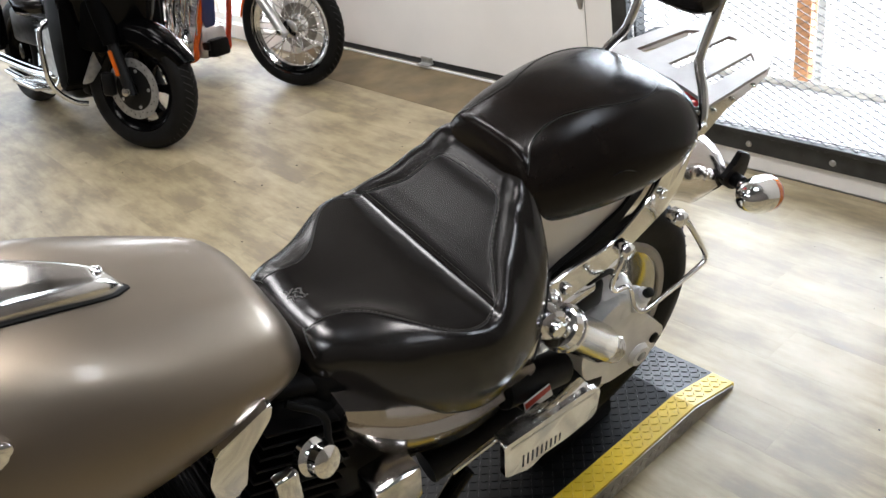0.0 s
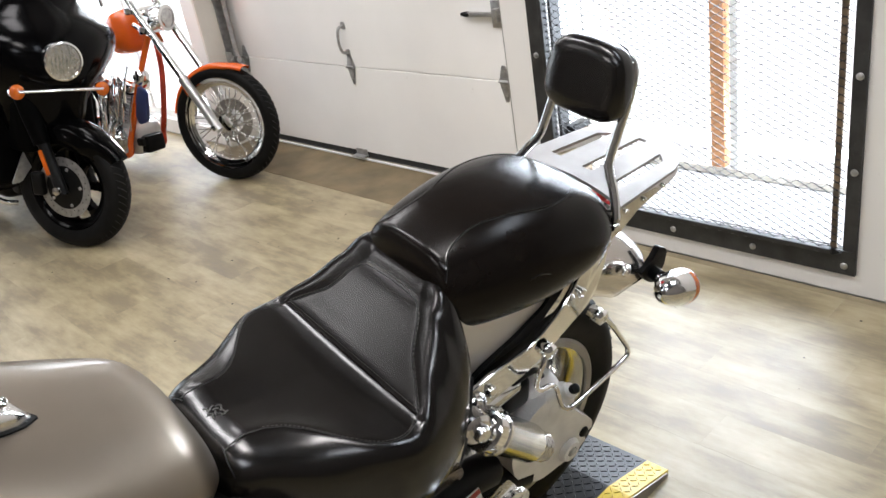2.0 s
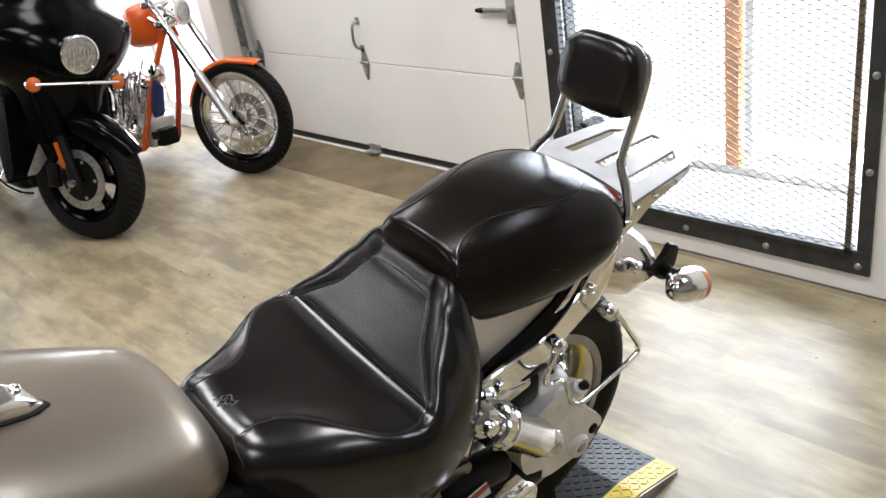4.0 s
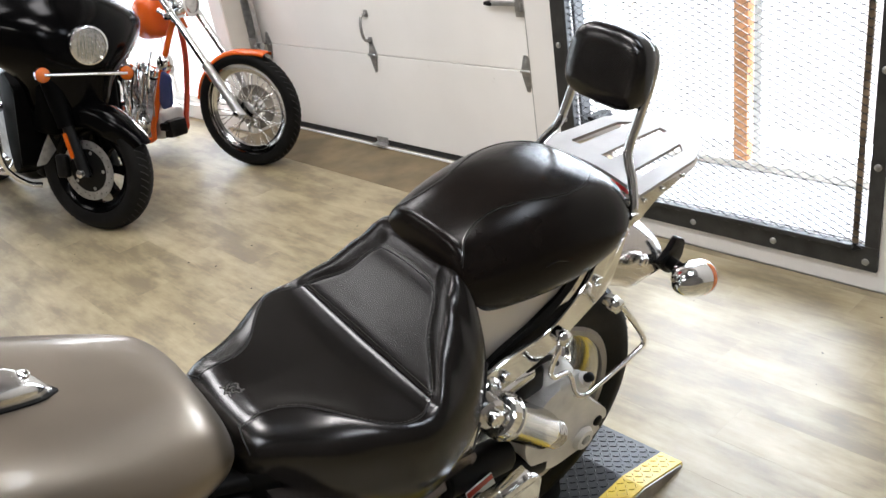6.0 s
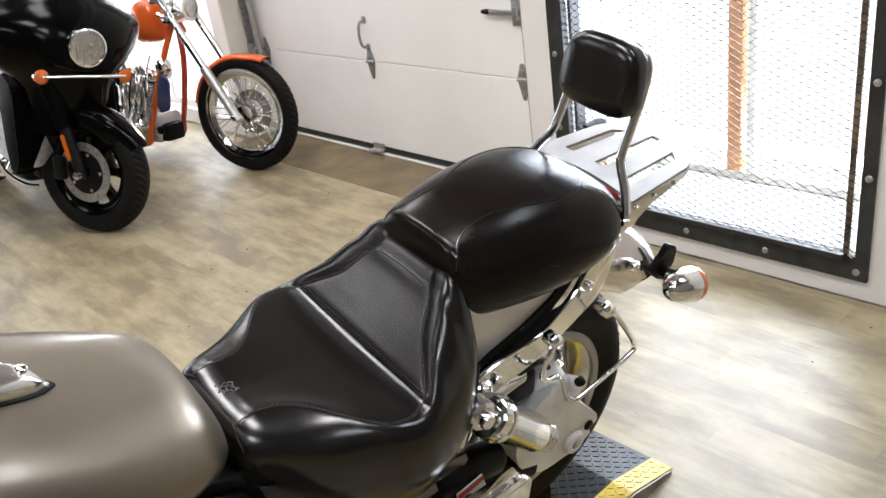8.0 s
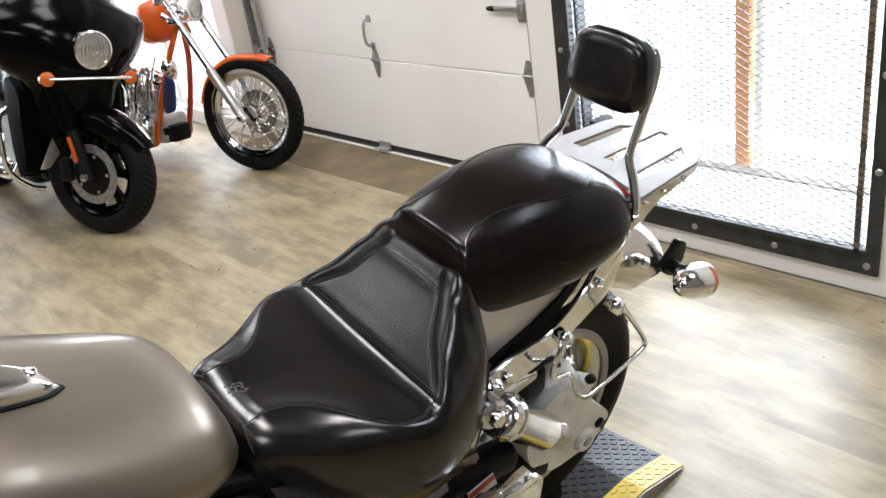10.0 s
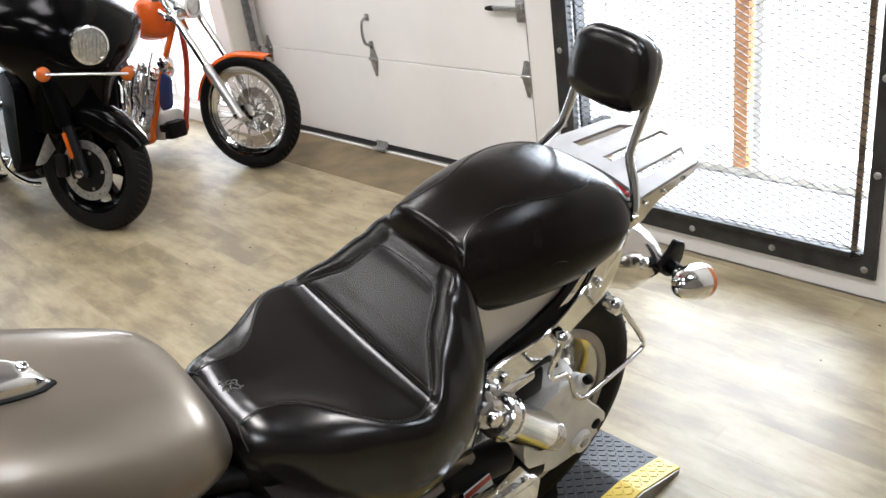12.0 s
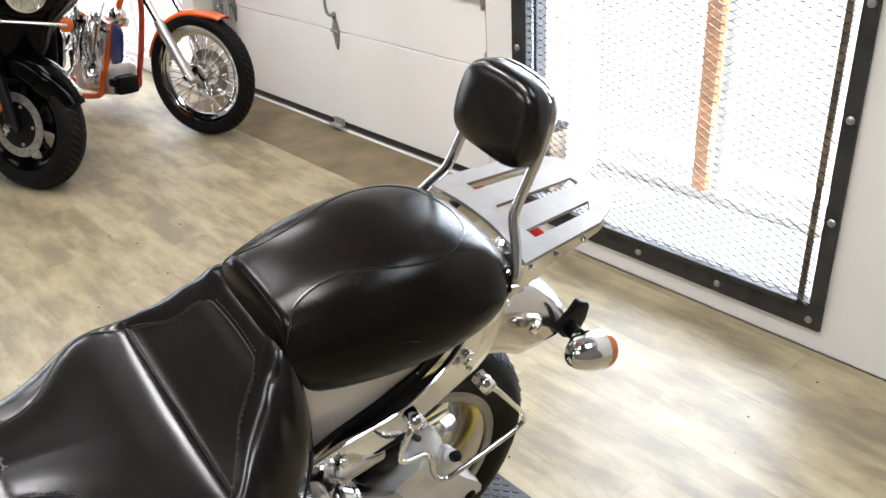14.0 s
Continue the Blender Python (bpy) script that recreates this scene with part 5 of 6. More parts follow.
def lozenges(x0, x1, y0_, y1_, at, size=0.0188, w=0.0040, h=0.0022):
    """Raised bars of diamond plate, alternately crossed."""
    verts, faces = [], []
    step = 0.0176
    for i in range(int((x1 - x0) / step)):
        for j in range(int((y1_ - y0_) / step)):
            cx, cy = x0 + (i + 0.5) * step, y0_ + (j + 0.5) * step
            a = radians(45 if (i + j) % 2 else -45)
            ca, sa = math.cos(a) * size / 2, math.sin(a) * size / 2
            na, nb = -math.sin(a) * w / 2, math.cos(a) * w / 2
            n = len(verts)
            for px, py, pz in ((cx - ca, cy - sa, 0), (cx + na, cy + nb, 0), (cx + ca, cy + sa, 0), (cx - na, cy - nb, 0), (cx - ca * 0.6, cy - sa * 0.6, h), (cx + na * 0.5, cy + nb * 0.5, h), (cx + ca * 0.6, cy + sa * 0.6, h), (cx - na * 0.5, cy - nb * 0.5, h)):
                verts.append(at(px, py, pz))
            faces += [(n, n + 1, n + 5, n + 4), (n + 1, n + 2, n + 6, n + 5), (n + 2, n + 3, n + 7, n + 6), (n + 3, n, n + 4, n + 7), (n + 4, n + 5, n + 6, n + 7)]
    return verts, faces


def on_top(x, y, h):
    z = RTOP if y < 1.66 else RTOP - (y - 1.66) * (RTOP - 0.012) / (RYB - 1.66)
    return (x, y, z + h - 0.0002)


for nm, x0, x1, y0_, y1_, at, mat in (("tread", RX0 + 0.01, RX1 - 0.07, 0.2, RYB - 0.01, on_top, TREAD_BLACK), ("tread", RX1 - 0.062, RX1 - 0.003, 0.2, RYB - 0.01, on_top, YELLOW),
                                      ("tread", 0.002, RTOP - 0.006, 0.2, 1.66, lambda x, y, h: (RX1 + 0.004 + h, y, x), TREAD_STEEL)):
    vs, fs = lozenges(x0, x1, y0_, y1_, at)
    me = bpy.data.meshes.new(nm)
    me.from_pydata(vs, [], fs)
    me.materials.append(mat)
    o = new(nm, me)
    o.parent = ramp
    tagged(o, kind="stuff")


# ---------------------------------------------------------------- black touring motorcycle
# x forward, y to its left, z up, from the front tyre's contact
def yaw_at(p, deg):
    return Matrix.Translation(p) @ Matrix.Rotation(radians(deg), 4, "Z") @ Matrix.Translation(-Vector(p))


tour = thing("touring_motorcycle", pose(-3.865, 1.615, 0, -11.5, 0, 3), "black touring motorcycle with fairing and amber signals", "motorcycle")
STEER = yaw_at((0, 0, 0), 24)


def steered(bm_, m):
    place(bm_, bm_.verts, m)
    return bm_


wheel(tour, STEER @ pose(0, 0, 0.325) @ pose(0, 0, 0, 0, 0, -90), 0.325, 0.135, 0.222, cast=7, spoke_mat=BLACK_GLOSS, rim_mat=BLACK_GLOSS, disc=0.155)
for s in (1, -1):
    f_ = part("fork_leg", steered(rod((0.02, s * 0.105, 0.30), (-0.16, s * 0.105, 0.92), 0.030), STEER), BLACK_SATIN, tour)
    part("fork_reflector", steered(prism(rounded([(-0.012, 0), (-0.012, 0.13), (0.012, 0.13), (0.012, 0)], 0.008, 3), 0.008, Matrix.Translation((-0.02, s * 0.138, 0.40)) @ Matrix.Rotation(radians(-15), 4, "Y") @ XZ), STEER), AMBER, f_, "amber fork reflector")
    part("axle_cap", steered(lathe([(0.022, 0), (0.020, 0.014), (0.010, 0.016)], 18, axis_to((0.012, s * 0.13, 0.322), (0.012, s * 9, 0.322))), STEER), CHROME_DULL, f_)
    part("brake_caliper", steered(box((-0.15, s * 0.085, 0.29), (-0.085, s * 0.13, 0.41), 0.015, 3), STEER), BLACK_SATIN, f_)
b, rings = bmesh.new(), []
for i in range(25):
    a = radians(24 + 134 * i / 24)
    ro, hw = 0.347 + 0.030 * max(0, 1 - i / 7) ** 2, 0.085 * (0.55 + 0.45 * min(1, i / 5, (24 - i) / 4))
    u = V(math.cos(a), 0, math.sin(a))
    half = half_ring([(0, ro), (0.5 * hw, ro - 0.006), (0.88 * hw, ro - 0.028), (hw, ro - 0.065), (0.98 * hw, ro - 0.12)], 8)
    inner = [(y - 0.004 if y > 0.01 else y, r - 0.004) for y, r in half]
    full = [(-y, r) for y, r in reversed(half[1:])] + half + list(reversed(inner)) + [(-y, r) for y, r in inner[1:]]
    rings.append([V(0, y, 0.325) + u * r for y, r in full])
part("front_fender", steered(loft(rings, b), STEER), BLACK_GLOSS, tour, "glossy black front fender", sharp=60)
part("fender_trim", steered(tube([V((0.356 + 0.03 * max(0, 1 - (a - 28) / 38) ** 2) * math.cos(radians(a)), 0.0, 0.325 + (0.356 + 0.03 * max(0, 1 - (a - 28) / 38) ** 2) * math.sin(radians(a))) for a in range(28, 50, 3)], 0.005, 8), STEER), CHROME, tour)
# frame-mounted fairing
_fair = table([(0.56, 0.180, 0.16), (0.65, 0.215, 0.20), (0.74, 0.235, 0.23), (0.80, 0.270, 0.25), (0.85, 0.330, 0.26), (0.90, 0.375, 0.26), (0.98, 0.412, 0.25), (1.06, 0.416, 0.22), (1.125, 0.355, 0.17), (1.17, 0.285, 0.12), (1.215, 0.240, 0.08), (1.29, 0.215, 0.04), (1.40, 0.170, -0.02)])
rings = []
for z in evenly(0.56, 1.40, 34):
    w, n_ = _fair(z)
    ring = []
    for k in range(25):
        u = -1 + k / 12
        ring.append(V(-0.20 + n_ * (1 - abs(u) ** 2.4) + 0.02 * (1 - u * u), u * w, z))
    ring += [V(p.x - 0.05 - 0.12 * (1 - abs(-1 + k / 12)), p.y * 0.92, p.z) for k, p in reversed(list(enumerate(ring)))]
    rings.append(ring)
fairing = part("fairing", loft(rings), BLACK_GLOSS, tour, "glossy black fairing", sharp=60)
HX, HZ = 0.085, 0.945
hl = part("headlight", lathe([(0.091, -0.05), (0.096, 0.0), (0.094, 0.012), (0.086, 0.014), (0.083, 0.004), (0.06, -0.03), (0.02, -0.045)], 40, axis_to((HX, 0.0, HZ), (1, 0.0, HZ - 0.10))), CHROME, tour, "round chrome-rimmed headlight")
part("reflector", lathe([(0.083, 0.010), (0.076, 0.000), (0.056, -0.012), (0.030, -0.020), (0.010, -0.022), (0.004, -0.022)], 40, axis_to((HX - 0.004, 0.0, HZ), (1, 0.0, HZ - 0.10))), REFLECTOR, hl)
part("bulb_shield", lathe([(0.022, -0.03), (0.024, -0.012), (0.018, -0.008), (0.010, -0.010)], 24, axis_to((HX + 0.012, 0.0, HZ + 0.005), (1, 0.0, HZ - 0.08))), CHROME, hl)
for k in range(7):
    y_ = -0.054 + 0.018 * k
    h_ = math.sqrt(max(0, 0.074 ** 2 - y_ * y_))
    part("lens_flute", tube([V(HX + 0.008, y_, HZ - h_), V(HX + 0.012, y_, HZ), V(HX + 0.006, y_, HZ + h_)], 0.0013, 5), CHROME_SATIN, hl)
bar_ = part("signal_bar", rod((0.105, -0.235, 0.822), (0.105, 0.170, 0.800), 0.008), CHROME, tour, "chrome signal bar")
for s in (1, -1):
    part("signal", lathe([(0.018, -0.03), (0.034, -0.012), (0.034, 0.0)], 24, axis_to((0.09, s * 0.205 - 0.034, 0.811 - s * 0.011), (1, s * 0.205 - 0.034, 0.80 - s * 0.011))), CHROME, bar_)
    part("signal_lens", lathe([(0.034, 0.0), (0.035, 0.010), (0.022, 0.018), (0.004, 0.02)], 24, axis_to((0.09, s * 0.205 - 0.034, 0.811 - s * 0.011), (1, s * 0.205 - 0.034, 0.80 - s * 0.011))), AMBER, bar_, "amber lens")
# lower fairings, engine, guard, body
part("lower_fairing", box((-0.40, -0.20, 0.50), (-0.06, 0.20, 0.80), 0.05, 3), MATTE_BLACK, tour)
part("radiator_cowl", box((-0.46, -0.15, 0.24), (-0.32, 0.15, 0.56), 0.03, 3), MATTE_BLACK, tour)
for s in (1, -1):
    part("fork_shroud", steered(tube([V(-0.06, s * 0.105, 0.55), V(-0.10, s * 0.105, 0.70), V(-0.15, s * 0.10, 0.86)], 0.05, 14, radii=[0.040, 0.050, 0.055]), STEER), MATTE_BLACK, tour)
    part("deflector", prism(rounded([(s * 0.085, 0.545), (s * 0.110, 0.585), (s * 0.170, 0.480), (s * 0.240, 0.345), (s * 0.190, 0.350), (s * 0.120, 0.430)], 0.012, 3), 0.008, pose(-0.175, 0, 0) @ YZ, 0.001), STEEL, tour, "brushed steel deflector")
    part("fin_cover", prism(rounded([(-0.70, 0.34), (-0.70, 0.56), (-0.54, 0.60), (-0.48, 0.40), (-0.54, 0.32)], 0.03, 4), 0.02, pose(0, s * 0.22, 0) @ XZ, 0.004), STEEL, tour, "chrome engine side cover")
    part("down_pipe", tube(spline([(-0.55, s * 0.18, 0.46), (-0.48, s * 0.22, 0.36), (-0.54, s * 0.25, 0.27), (-0.80, s * 0.26, 0.25), (-1.3, s * 0.26, 0.27)], 7), 0.020, 14), CHROME, tour)
for s in (1, -1):
    part("leg_shield", prism(rounded([(-0.26, 0.34), (-0.22, 0.74), (-0.34, 0.82), (-0.42, 0.76), (-0.415, 0.45), (-0.38, 0.28)], 0.03, 4), -s * 0.12, pose(0, s * 0.275, 0) @ XZ, 0.02, seg=3), MATTE_BLACK, tour)
    part("engine_guard", tube(spline([(-0.40, s * 0.12, 0.66), (-0.42, s * 0.212, 0.648), (-0.42, s * 0.282, 0.637), (-0.42, s * 0.320, 0.595), (-0.42, s * 0.328, 0.499), (-0.42, s * 0.320, 0.352), (-0.41, s * 0.280, 0.271), (-0.40, s * 0.210, 0.215), (-0.38, s * 0.150, 0.200)], 6), 0.014, 12), CHROME, tour, "chrome engine guard")
    part("floorboard", box((-0.98, s * 0.20, 0.26), (-0.60, s * 0.34, 0.285), 0.01), CHROME_DULL, tour)
    part("exhaust", tube(spline([(-0.55, s * 0.14, 0.36), (-0.8, s * 0.20, 0.31), (-1.5, s * 0.22, 0.32), (-1.9, s * 0.22, 0.33)], 8), 0.030, 18), CHROME, tour)
    part("saddlebag", box((-1.95, s * 0.20, 0.38), (-1.32, s * 0.42, 0.70), 0.07, 4), BLACK_GLOSS, tour)
for k in range(9):
    part("fin", box((-0.98, -0.17, 0.40 + 0.026 * k), (-0.62, 0.17, 0.408 + 0.026 * k), 0.002, 1), CHROME_DULL if k % 2 else BLACK_SATIN, tour)
part("engine", box((-1.02, -0.15, 0.18), (-0.58, 0.15, 0.62), 0.06, 3), BLACK_SATIN, tour)
part("engine_cover", lathe([(0.11, 0), (0.11, 0.03), (0.08, 0.05), (0.005, 0.052)], 32, axis_to((-0.80, 0.16, 0.36), (-0.80, 1, 0.36))), CHROME, tour)
part("engine_cover", lathe([(0.11, 0), (0.11, 0.03), (0.08, 0.05), (0.005, 0.052)], 32, axis_to((-0.80, -0.16, 0.36), (-0.80, -1, 0.36))), CHROME, tour)
part("fuel_tank", loft([[V(x, w * math.cos(a), 0.70 + h * math.sin(a)) for a in [math.pi * 2 * k / 24 for k in range(24)]] for x, w, h in ((-0.45, 0.06, 0.10), (-0.50, 0.13, 0.17), (-0.65, 0.17, 0.20), (-0.85, 0.15, 0.17), (-1.0, 0.08, 0.08))]), BLACK_GLOSS, tour, sharp=80)
part("saddle", loft([[V(x, w * math.cos(a), z + h * math.sin(a)) for a in [math.pi * 2 * k / 24 for k in range(24)]] for x, w, z, h in ((-0.97, 0.06, 0.66, 0.05), (-1.02, 0.14, 0.65, 0.07), (-1.25, 0.18, 0.63, 0.07), (-1.40, 0.16, 0.70, 0.09), (-1.65, 0.15, 0.74, 0.07), (-1.72, 0.08, 0.73, 0.04))]), LEATHER, tour, sharp=80)
part("frame_body", box((-1.60, -0.11, 0.40), (-0.95, 0.11, 0.62), 0.04, 3), BLACK_SATIN, tour)
wheel(tour, pose(-1.66, 0, 0.325, 0, 0, -90), 0.325, 0.16, 0.222, cast=7, spoke_mat=BLACK_GLOSS, rim_mat=BLACK_GLOSS)
part("side_stand", rod((-0.75, 0.10, 0.22), (-0.80, 0.30, 0.072), 0.012), BLACK_SATIN, tour)
part("side_stand", rod((-0.80, 0.295, 0.075), (-0.80, 0.335, 0.078), 0.018), BLACK_SATIN, tour)

# ---------------------------------------------------------------- orange chopper
chop = thing("chopper_motorcycle", pose(-3.89, 2.59, 0, -6, 0, 16), "orange chopper motorcycle with chrome forks and wire wheels", "motorcycle")
CS = yaw_at((0, 0, 0), 9)
wheel(chop, CS @ pose(0, 0, 0.335) @ pose(0, 0, 0, 0, 0, -90), 0.335, 0.095, 0.262, cast=0, wires=44, rim_mat=CHROME, spoke_mat=CHROME)
dp = [(0.07, -0.003), (0.13, -0.003), (0.13, 0.003), (0.07, 0.003)]
part("brake_disc", steered(lathe(dp, 40, pose(0, 0.06, 0.335, 90, 0, 0), close=True), CS), TREAD_STEEL, chop)
HEAD = V(-0.44, 0, 1.03)
for s in (1, -1):
    q = V(0.0, s * 0.105, 0.335)
    k = HEAD + V(0.02, s * 0.105, 0.02)
    mid_ = q.lerp(k, 0.40)
    part("fork_lower", steered(tube([q - V(-0.02, 0, 0.02), q, mid_], 0.0, 14, radii=[0.024, 0.027, 0.027]), CS), ALU_LIGHT, chop)
    part("fork_tube", steered(rod(mid_, k, 0.021), yaw_at((0, 0, 0), 9)), CHROME, chop, "chrome fork tube")
    part("axle_nut", steered(bolt(V(0, s * 0.13, 0.335), V(0, s * 9, 0.335), 0.018, 0.014), CS), CHROME, chop)
for t_ in (0.80, 0.96):
    c_ = V(0, 0, 0.335).lerp(HEAD, t_)
    part("fork_clamp", steered(box((c_.x - 0.03, -0.13, c_.z - 0.02), (c_.x + 0.03, 0.13, c_.z + 0.02), 0.01), CS), CHROME, chop)
b, rings = bmesh.new(), []
for i in range(21):
    a = radians(59 + 108 * i / 20)
    ro, hw = 0.347 + 0.028 * max(0, 1 - 5.5 * i / 20), 0.046
    u = V(math.cos(a), 0, math.sin(a))
    half = half_ring([(0, ro), (0.5 * hw, ro - 0.003), (0.9 * hw, ro - 0.012), (hw, ro - 0.026)], 6)
    inner = [(y - 0.003 if y > 0.01 else y, r - 0.003) for y, r in half]
    full = [(-y, r) for y, r in reversed(half[1:])] + half + list(reversed(inner)) + [(-y, r) for y, r in inner[1:]]
    rings.append([V(0, y, 0.335) + u * r for y, r in full])
part("front_fender", steered(loft(rings, b), CS), ORANGE, chop, "orange painted front fender", sharp=60)
for s in (1, -1):
    part("fender_stay", steered(tube([V(-0.20, s * 0.058, 0.62), V(-0.20, s * 0.09, 0.60), V(-0.15, s * 0.10, 0.52)], 0.010), CS), ORANGE, chop)
# headlamp on its bracket
HL = CS @ V(-0.28, 0.0, 0.945)
hd = (CS.to_3x3() @ V(1, 0.0, -0.05)).normalized()
lamp_ob = part("headlight", lathe([(0.010, -0.17), (0.036, -0.15), (0.058, -0.10), (0.069, -0.03), (0.072, 0.0), (0.074, 0.008), (0.068, 0.012)], 36, axis_to(HL, HL + hd)), CHROME, chop, "chrome bullet headlight")
part("lens", lathe([(0.068, 0.0), (0.054, 0.014), (0.028, 0.022), (0.004, 0.026)], 36, axis_to(HL, HL + hd)), REFLECTOR, lamp_ob)
part("headlight_bracket", tube([CS @ V(-0.52, 0, 0.92), CS @ V(-0.42, 0, 0.86), HL - hd * 0.07 + V(0, 0, -0.06)], 0.014), CHROME, chop)
# bars
pts = [(-0.62, -0.10, 1.04), (-0.63, -0.11, 1.16), (-0.66, -0.18, 1.20), (-0.72, -0.32, 1.18), (-0.88, -0.40, 1.14)]
for s in (1, -1):
    part("handlebar", steered(tube(spline([(x, s * y, z) for x, y, z in pts], 6), 0.0127, 12), CS), CHROME, chop)
    part("grip", steered(rod((-0.80, s * -0.365, 1.16), (-0.93, s * -0.42, 1.128), 0.018), CS), CHROME_DULL, chop)
    part("lever", steered(tube([V(-0.70, s * -0.30, 1.19), V(-0.73, s * -0.36, 1.16), V(-0.88, s * -0.45, 1.13)], 0.006), CS), CHROME, chop)
    part("mirror_stem", steered(rod((-0.70, s * -0.29, 1.19), (-0.66, s * -0.36, 1.40), 0.006), CS), CHROME, chop)
# frame
for s in (1, -1):
    part("frame_tube", tube(spline([(-0.47, s * 0.02, 0.86), (-0.56, s * 0.09, 0.60), (-0.70, s * 0.13, 0.26), (-0.80, s * 0.13, 0.14), (-1.4, s * 0.13, 0.13), (-1.9, s * 0.13, 0.30)], 8), 0.018, 12), RED_TUBE if s > 0 else ORANGE, chop, "orange-red frame tube")
part("backbone", tube(spline([(-0.46, 0, 0.92), (-0.90, 0, 0.84), (-1.25, 0, 0.62), (-1.7, 0, 0.50)], 8), 0.022, 12), ORANGE, chop)
part("steering_head", rod((-0.42, 0, 0.80), (-0.50, 0, 0.99), 0.03), ORANGE, chop)
part("fuel_tank", loft([[V(x, w * math.copysign(abs(math.cos(a)) ** 0.75, math.cos(a)), z + h * math.copysign(abs(math.sin(a)) ** 0.75, math.sin(a))) for a in [math.pi * 2 * k / 28 for k in range(28)]] for x, w, z, h in ((-0.566, 0.06, 0.890, 0.080), (-0.585, 0.098, 0.886, 0.116), (-0.65, 0.112, 0.880, 0.130), (-0.72, 0.103, 0.872, 0.124), (-0.78, 0.075, 0.860, 0.100), (-0.82, 0.03, 0.845, 0.05))]), ORANGE, chop, "orange painted fuel tank", sharp=80)
EF = pose(0.17, 0, 0)


def eng(name, bm_, mat, parent, label=""):
    return part(name, steered(bm_, EF), mat, parent, label)


# clutter of pipes, rods and cables round the engine
rnd_ = random.Random(5)
for k in range(16):
    x0_, z0_ = -0.80 - 0.028 * k, 0.30 + 0.30 * rnd_.random()
    a_ = V(x0_, -0.12 - 0.07 * rnd_.random(), z0_)
    b_ = a_ + V(0.10 * (rnd_.random() - 0.4), 0.05 * rnd_.random(), 0.10 + 0.14 * rnd_.random())
    eng("rod" if k % 3 else "hose", tube(spline([a_, a_.lerp(b_, 0.5) + V(0.02, -0.03, 0.0), b_], 4), 0.004 + 0.005 * rnd_.random(), 8), (CHROME, CHROME_DULL, BLACK_PLASTIC, CHROME)[k % 4], chop)
# engine
for tilt in (22, -24):
    ax = Matrix.Translation((-1.02, 0, 0.30)) @ Matrix.Rotation(radians(tilt), 4, "Y")
    for k in range(9):
        eng("fin", box((-0.075, -0.085, 0.06 + 0.022 * k), (0.075, 0.085, 0.067 + 0.022 * k), 0.003, 1, m=ax), ALU_LIGHT, chop)
    eng("cylinder", box((-0.055, -0.065, 0.0), (0.055, 0.065, 0.27), 0.02, 2, m=ax), BLACK_SATIN, chop)
    eng("rocker_box", box((-0.085, -0.09, 0.265), (0.085, 0.09, 0.335), 0.025, 3, m=ax), CHROME, chop)
    eng("pushrod_tube", rod(ax @ V(0.04, -0.085, 0.0), ax @ V(0.02, -0.085, 0.27), 0.011), CHROME, chop)
    eng("pushrod_tube", rod(ax @ V(-0.01, -0.090, 0.0), ax @ V(0.0, -0.090, 0.27), 0.011), CHROME, chop)
eng("crankcase", box((-1.20, -0.11, 0.14), (-0.84, 0.11, 0.34), 0.05, 3), ALU_LIGHT, chop)
eng("cam_cover", lathe([(0.085, 0), (0.085, 0.015), (0.06, 0.03), (0.004, 0.032)], 28, axis_to((-0.99, -0.11, 0.26), (-0.99, -1, 0.26))), CHROME, chop)
eng("air_cleaner", lathe([(0.085, 0), (0.09, 0.01), (0.088, 0.04), (0.06, 0.055), (0.004, 0.058)], 32, axis_to((-1.03, -0.10, 0.56), (-1.03, -1, 0.56))), CHROME, chop)
for k, dx in enumerate((-0.20, -0.34)):
    eng("exhaust_pipe", tube(spline([(-0.90 + dx, -0.09, 0.50), (-0.84 + dx, -0.15, 0.44), (-0.86 + dx, -0.17, 0.30), (-1.05 + dx, -0.19, 0.22 - 0.0 * k), (-1.5 + dx, -0.20, 0.20 + 0.07 * k), (-2.0, -0.20, 0.21 + 0.07 * k)], 7), 0.024, 14), CHROME, chop, "chrome exhaust pipe")
eng("primary_case", box((-1.55, 0.11, 0.16), (-0.92, 0.17, 0.34), 0.05, 3), CHROME, chop)
eng("oil_pump", box((-0.90, -0.08, 0.15), (-0.79, 0.06, 0.26), 0.02, 2), BLACK_SATIN, chop)
eng("voltage_box", box((-0.88, -0.10, 0.20), (-0.81, 0.06, 0.25), 0.01), BLACK_SATIN, chop)
eng("front_cowl", prism(rounded([(-0.80, 0.42), (-0.72, 0.58), (-0.66, 0.54), (-0.70, 0.36), (-0.78, 0.34)], 0.02, 3), 0.02, pose(0, -0.12, 0) @ XZ, 0.004), BLUE, chop, "dark blue plastic plate")
eng("horn", lathe([(0.045, 0), (0.05, 0.01), (0.03, 0.03), (0.01, 0.035)], 24, axis_to((-0.72, -0.08, 0.62), (-0.4, -0.3, 0.62))), CHROME, chop)
part("saddle", loft([[V(x, w * math.cos(a), z + h * math.sin(a)) for a in [math.pi * 2 * k / 20 for k in range(20)]] for x, w, z, h in ((-1.18, 0.06, 0.64, 0.03), (-1.25, 0.12, 0.63, 0.045), (-1.45, 0.15, 0.60, 0.045), (-1.60, 0.12, 0.64, 0.05))]), LEATHER, chop, sharp=80)
wheel(chop, pose(-1.95, 0, 0.32, 0, 0, -90), 0.32, 0.16, 0.21, cast=0, wires=40, rim_mat=CHROME, spoke_mat=CHROME)
b, rings = bmesh.new(), []
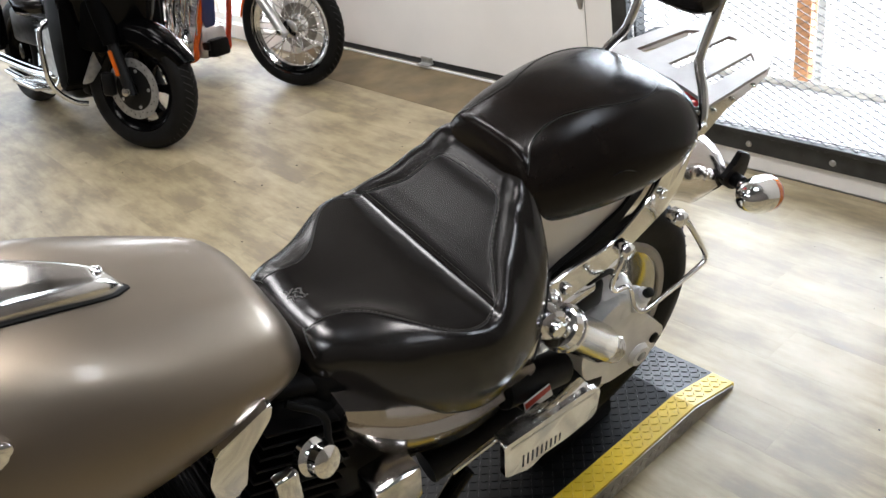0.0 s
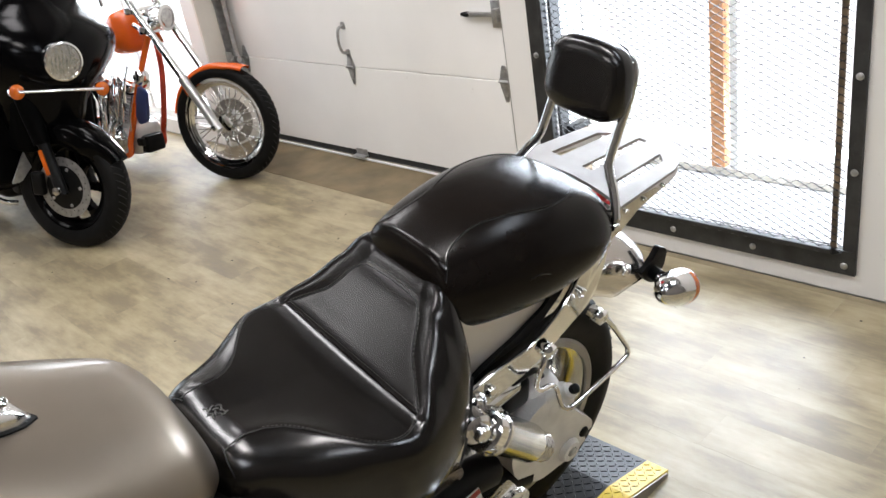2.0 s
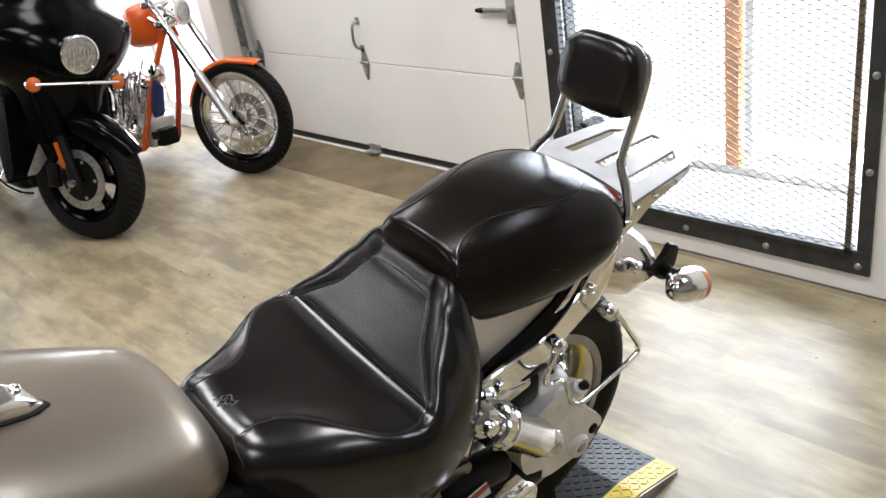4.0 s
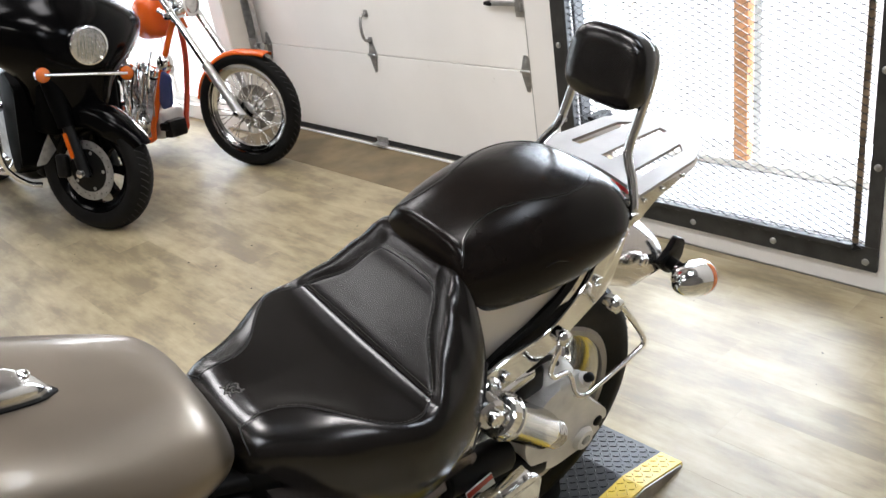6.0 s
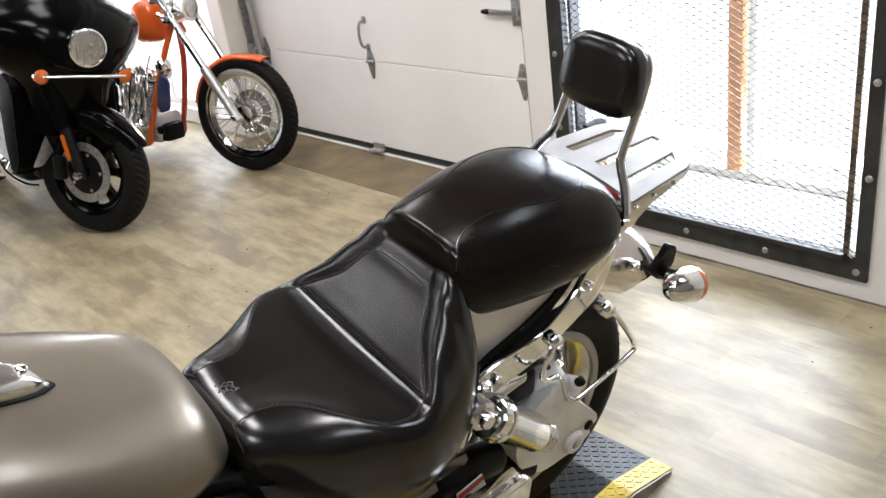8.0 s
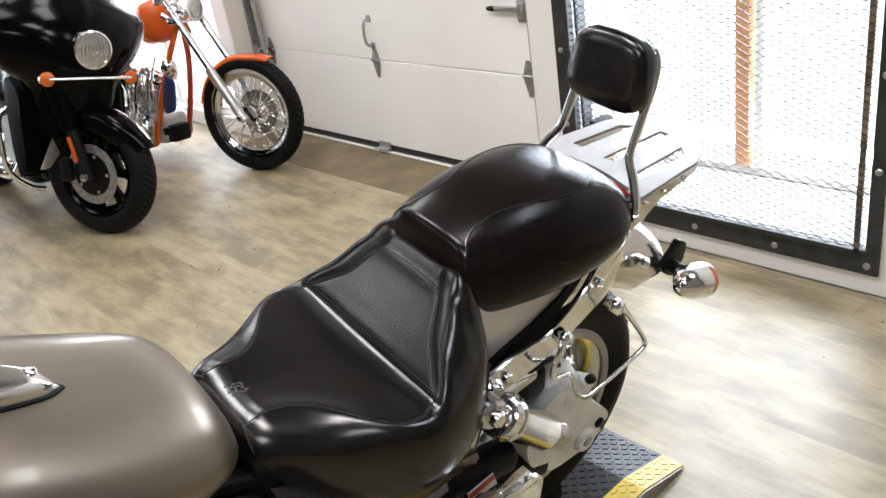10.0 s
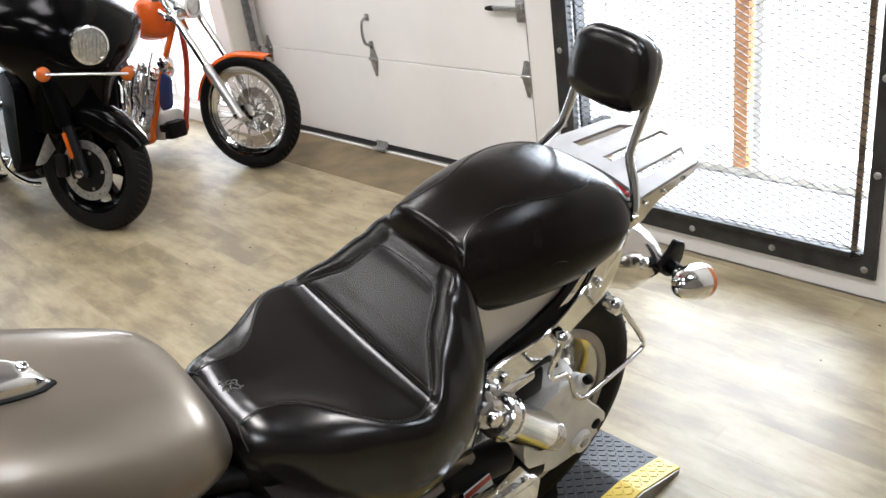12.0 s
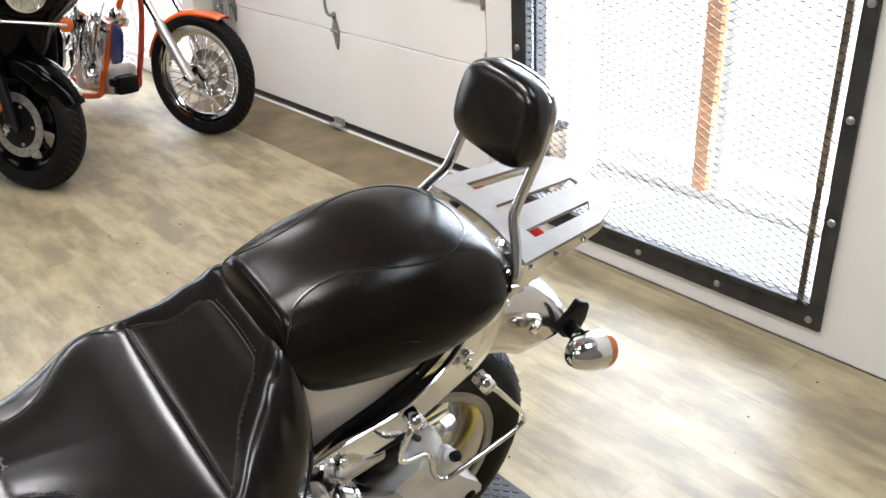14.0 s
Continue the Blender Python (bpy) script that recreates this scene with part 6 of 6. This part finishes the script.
for i in range(19):
    a = radians(20 + 140 * i / 18)
    u = V(math.cos(a), 0, math.sin(a))
    ring = [(0.09, 0.31), (0.088, 0.345), (0.05, 0.362), (-0.05, 0.362), (-0.088, 0.345), (-0.09, 0.31), (-0.086, 0.31), (-0.05, 0.356), (0.05, 0.356), (0.086, 0.31)]
    rings.append([V(-1.95, y, 0.32) + u * r for y, r in ring])
part("rear_fender", loft(rings, b), ORANGE, chop, sharp=60)
part("side_stand", rod((-1.0, 0.12, 0.15), (-1.05, 0.32, 0.045), 0.012), CHROME, chop)


# ---------------------------------------------------------------- floor planks
PL, PW = 0.915, 0.152


def plank_mesh(length, width):
    b = box((0, 0, -0.0055), (length - 0.00012, width - 0.00012, 0.0), 0.00012, 1)
    me = bpy.data.meshes.new("plank")
    b.to_mesh(me)
    b.free()
    me.materials.append(PLANK)
    return me


whole = plank_mesh(PL, PW)
rows = -1
y = 2.735
while y > WY0:
    near = y > -0.75
    x = WX0 - (rows * 0.37) % PL
    while x < WX1:
        if near and -6.6 < x < 2.0:
            pieces = [(x, x + PL)]
            if rows < 0:
                pieces = [(a_, c_) for a_, c_ in ((x, min(x + PL, GX0)), (max(x, GX1), x + PL)) if c_ - a_ > 0.01]
            for a_, c_ in pieces:
                o = new("plank", whole if c_ - a_ > PL - 0.01 else plank_mesh(c_ - a_, PW))
                o.location = (a_, y, 0)
                o.parent = FLOOR
        x += PL
    rows += 1
    y -= PW
far_v, far_f = [], []
rows, y = -1, 2.735
while y > WY0:
    x = WX0 - (rows * 0.37) % PL
    while x < WX1:
        if not (y > -0.75 and -6.6 < x < 2.0):
            n = len(far_v)
            xa, xb = max(x, WX0), min(x + PL - 0.0022, WX1)
            far_v += [(xa, y, -0.0002), (xb, y, -0.0002), (xb, y + PW - 0.0018, -0.0002), (xa, y + PW - 0.0018, -0.0002)]
            far_f.append((n, n + 1, n + 2, n + 3))
        x += PL
    rows += 1
    y -= PW
me = bpy.data.meshes.new("planks_beyond")
me.from_pydata(far_v, [], far_f)
me.materials.append(PLANK)
o = new("planks_beyond", me)
o.parent = FLOOR
tagged(o, "whitewashed vinyl oak planks", kind="stuff")

# dark specks and crumbs lying on the planks
rnd_ = random.Random(11)
sv, sf_ = [], []
for k in range(110):
    x, y = -4.6 + 4.6 * rnd_.random(), 0.3 + 2.5 * rnd_.random()
    r, n = 0.002 + 0.0045 * rnd_.random() ** 2, len(sv)
    for j in range(6):
        a = math.pi * j / 3
        q = r * (0.6 + 0.6 * rnd_.random())
        sv.append((x + q * math.cos(a), y + q * math.sin(a), 0.0004))
    sv.append((x, y, 0.0004 + r * 0.5))
    sf_ += [(n + j, n + (j + 1) % 6, n + 6) for j in range(6)]
me = bpy.data.meshes.new("floor_dirt")
me.from_pydata(sv, [], sf_)
me.materials.append(SEAL)
o = new("floor_dirt", me)
tagged(o, "dark specks of dirt on the vinyl floor", "dirt", kind="stuff")
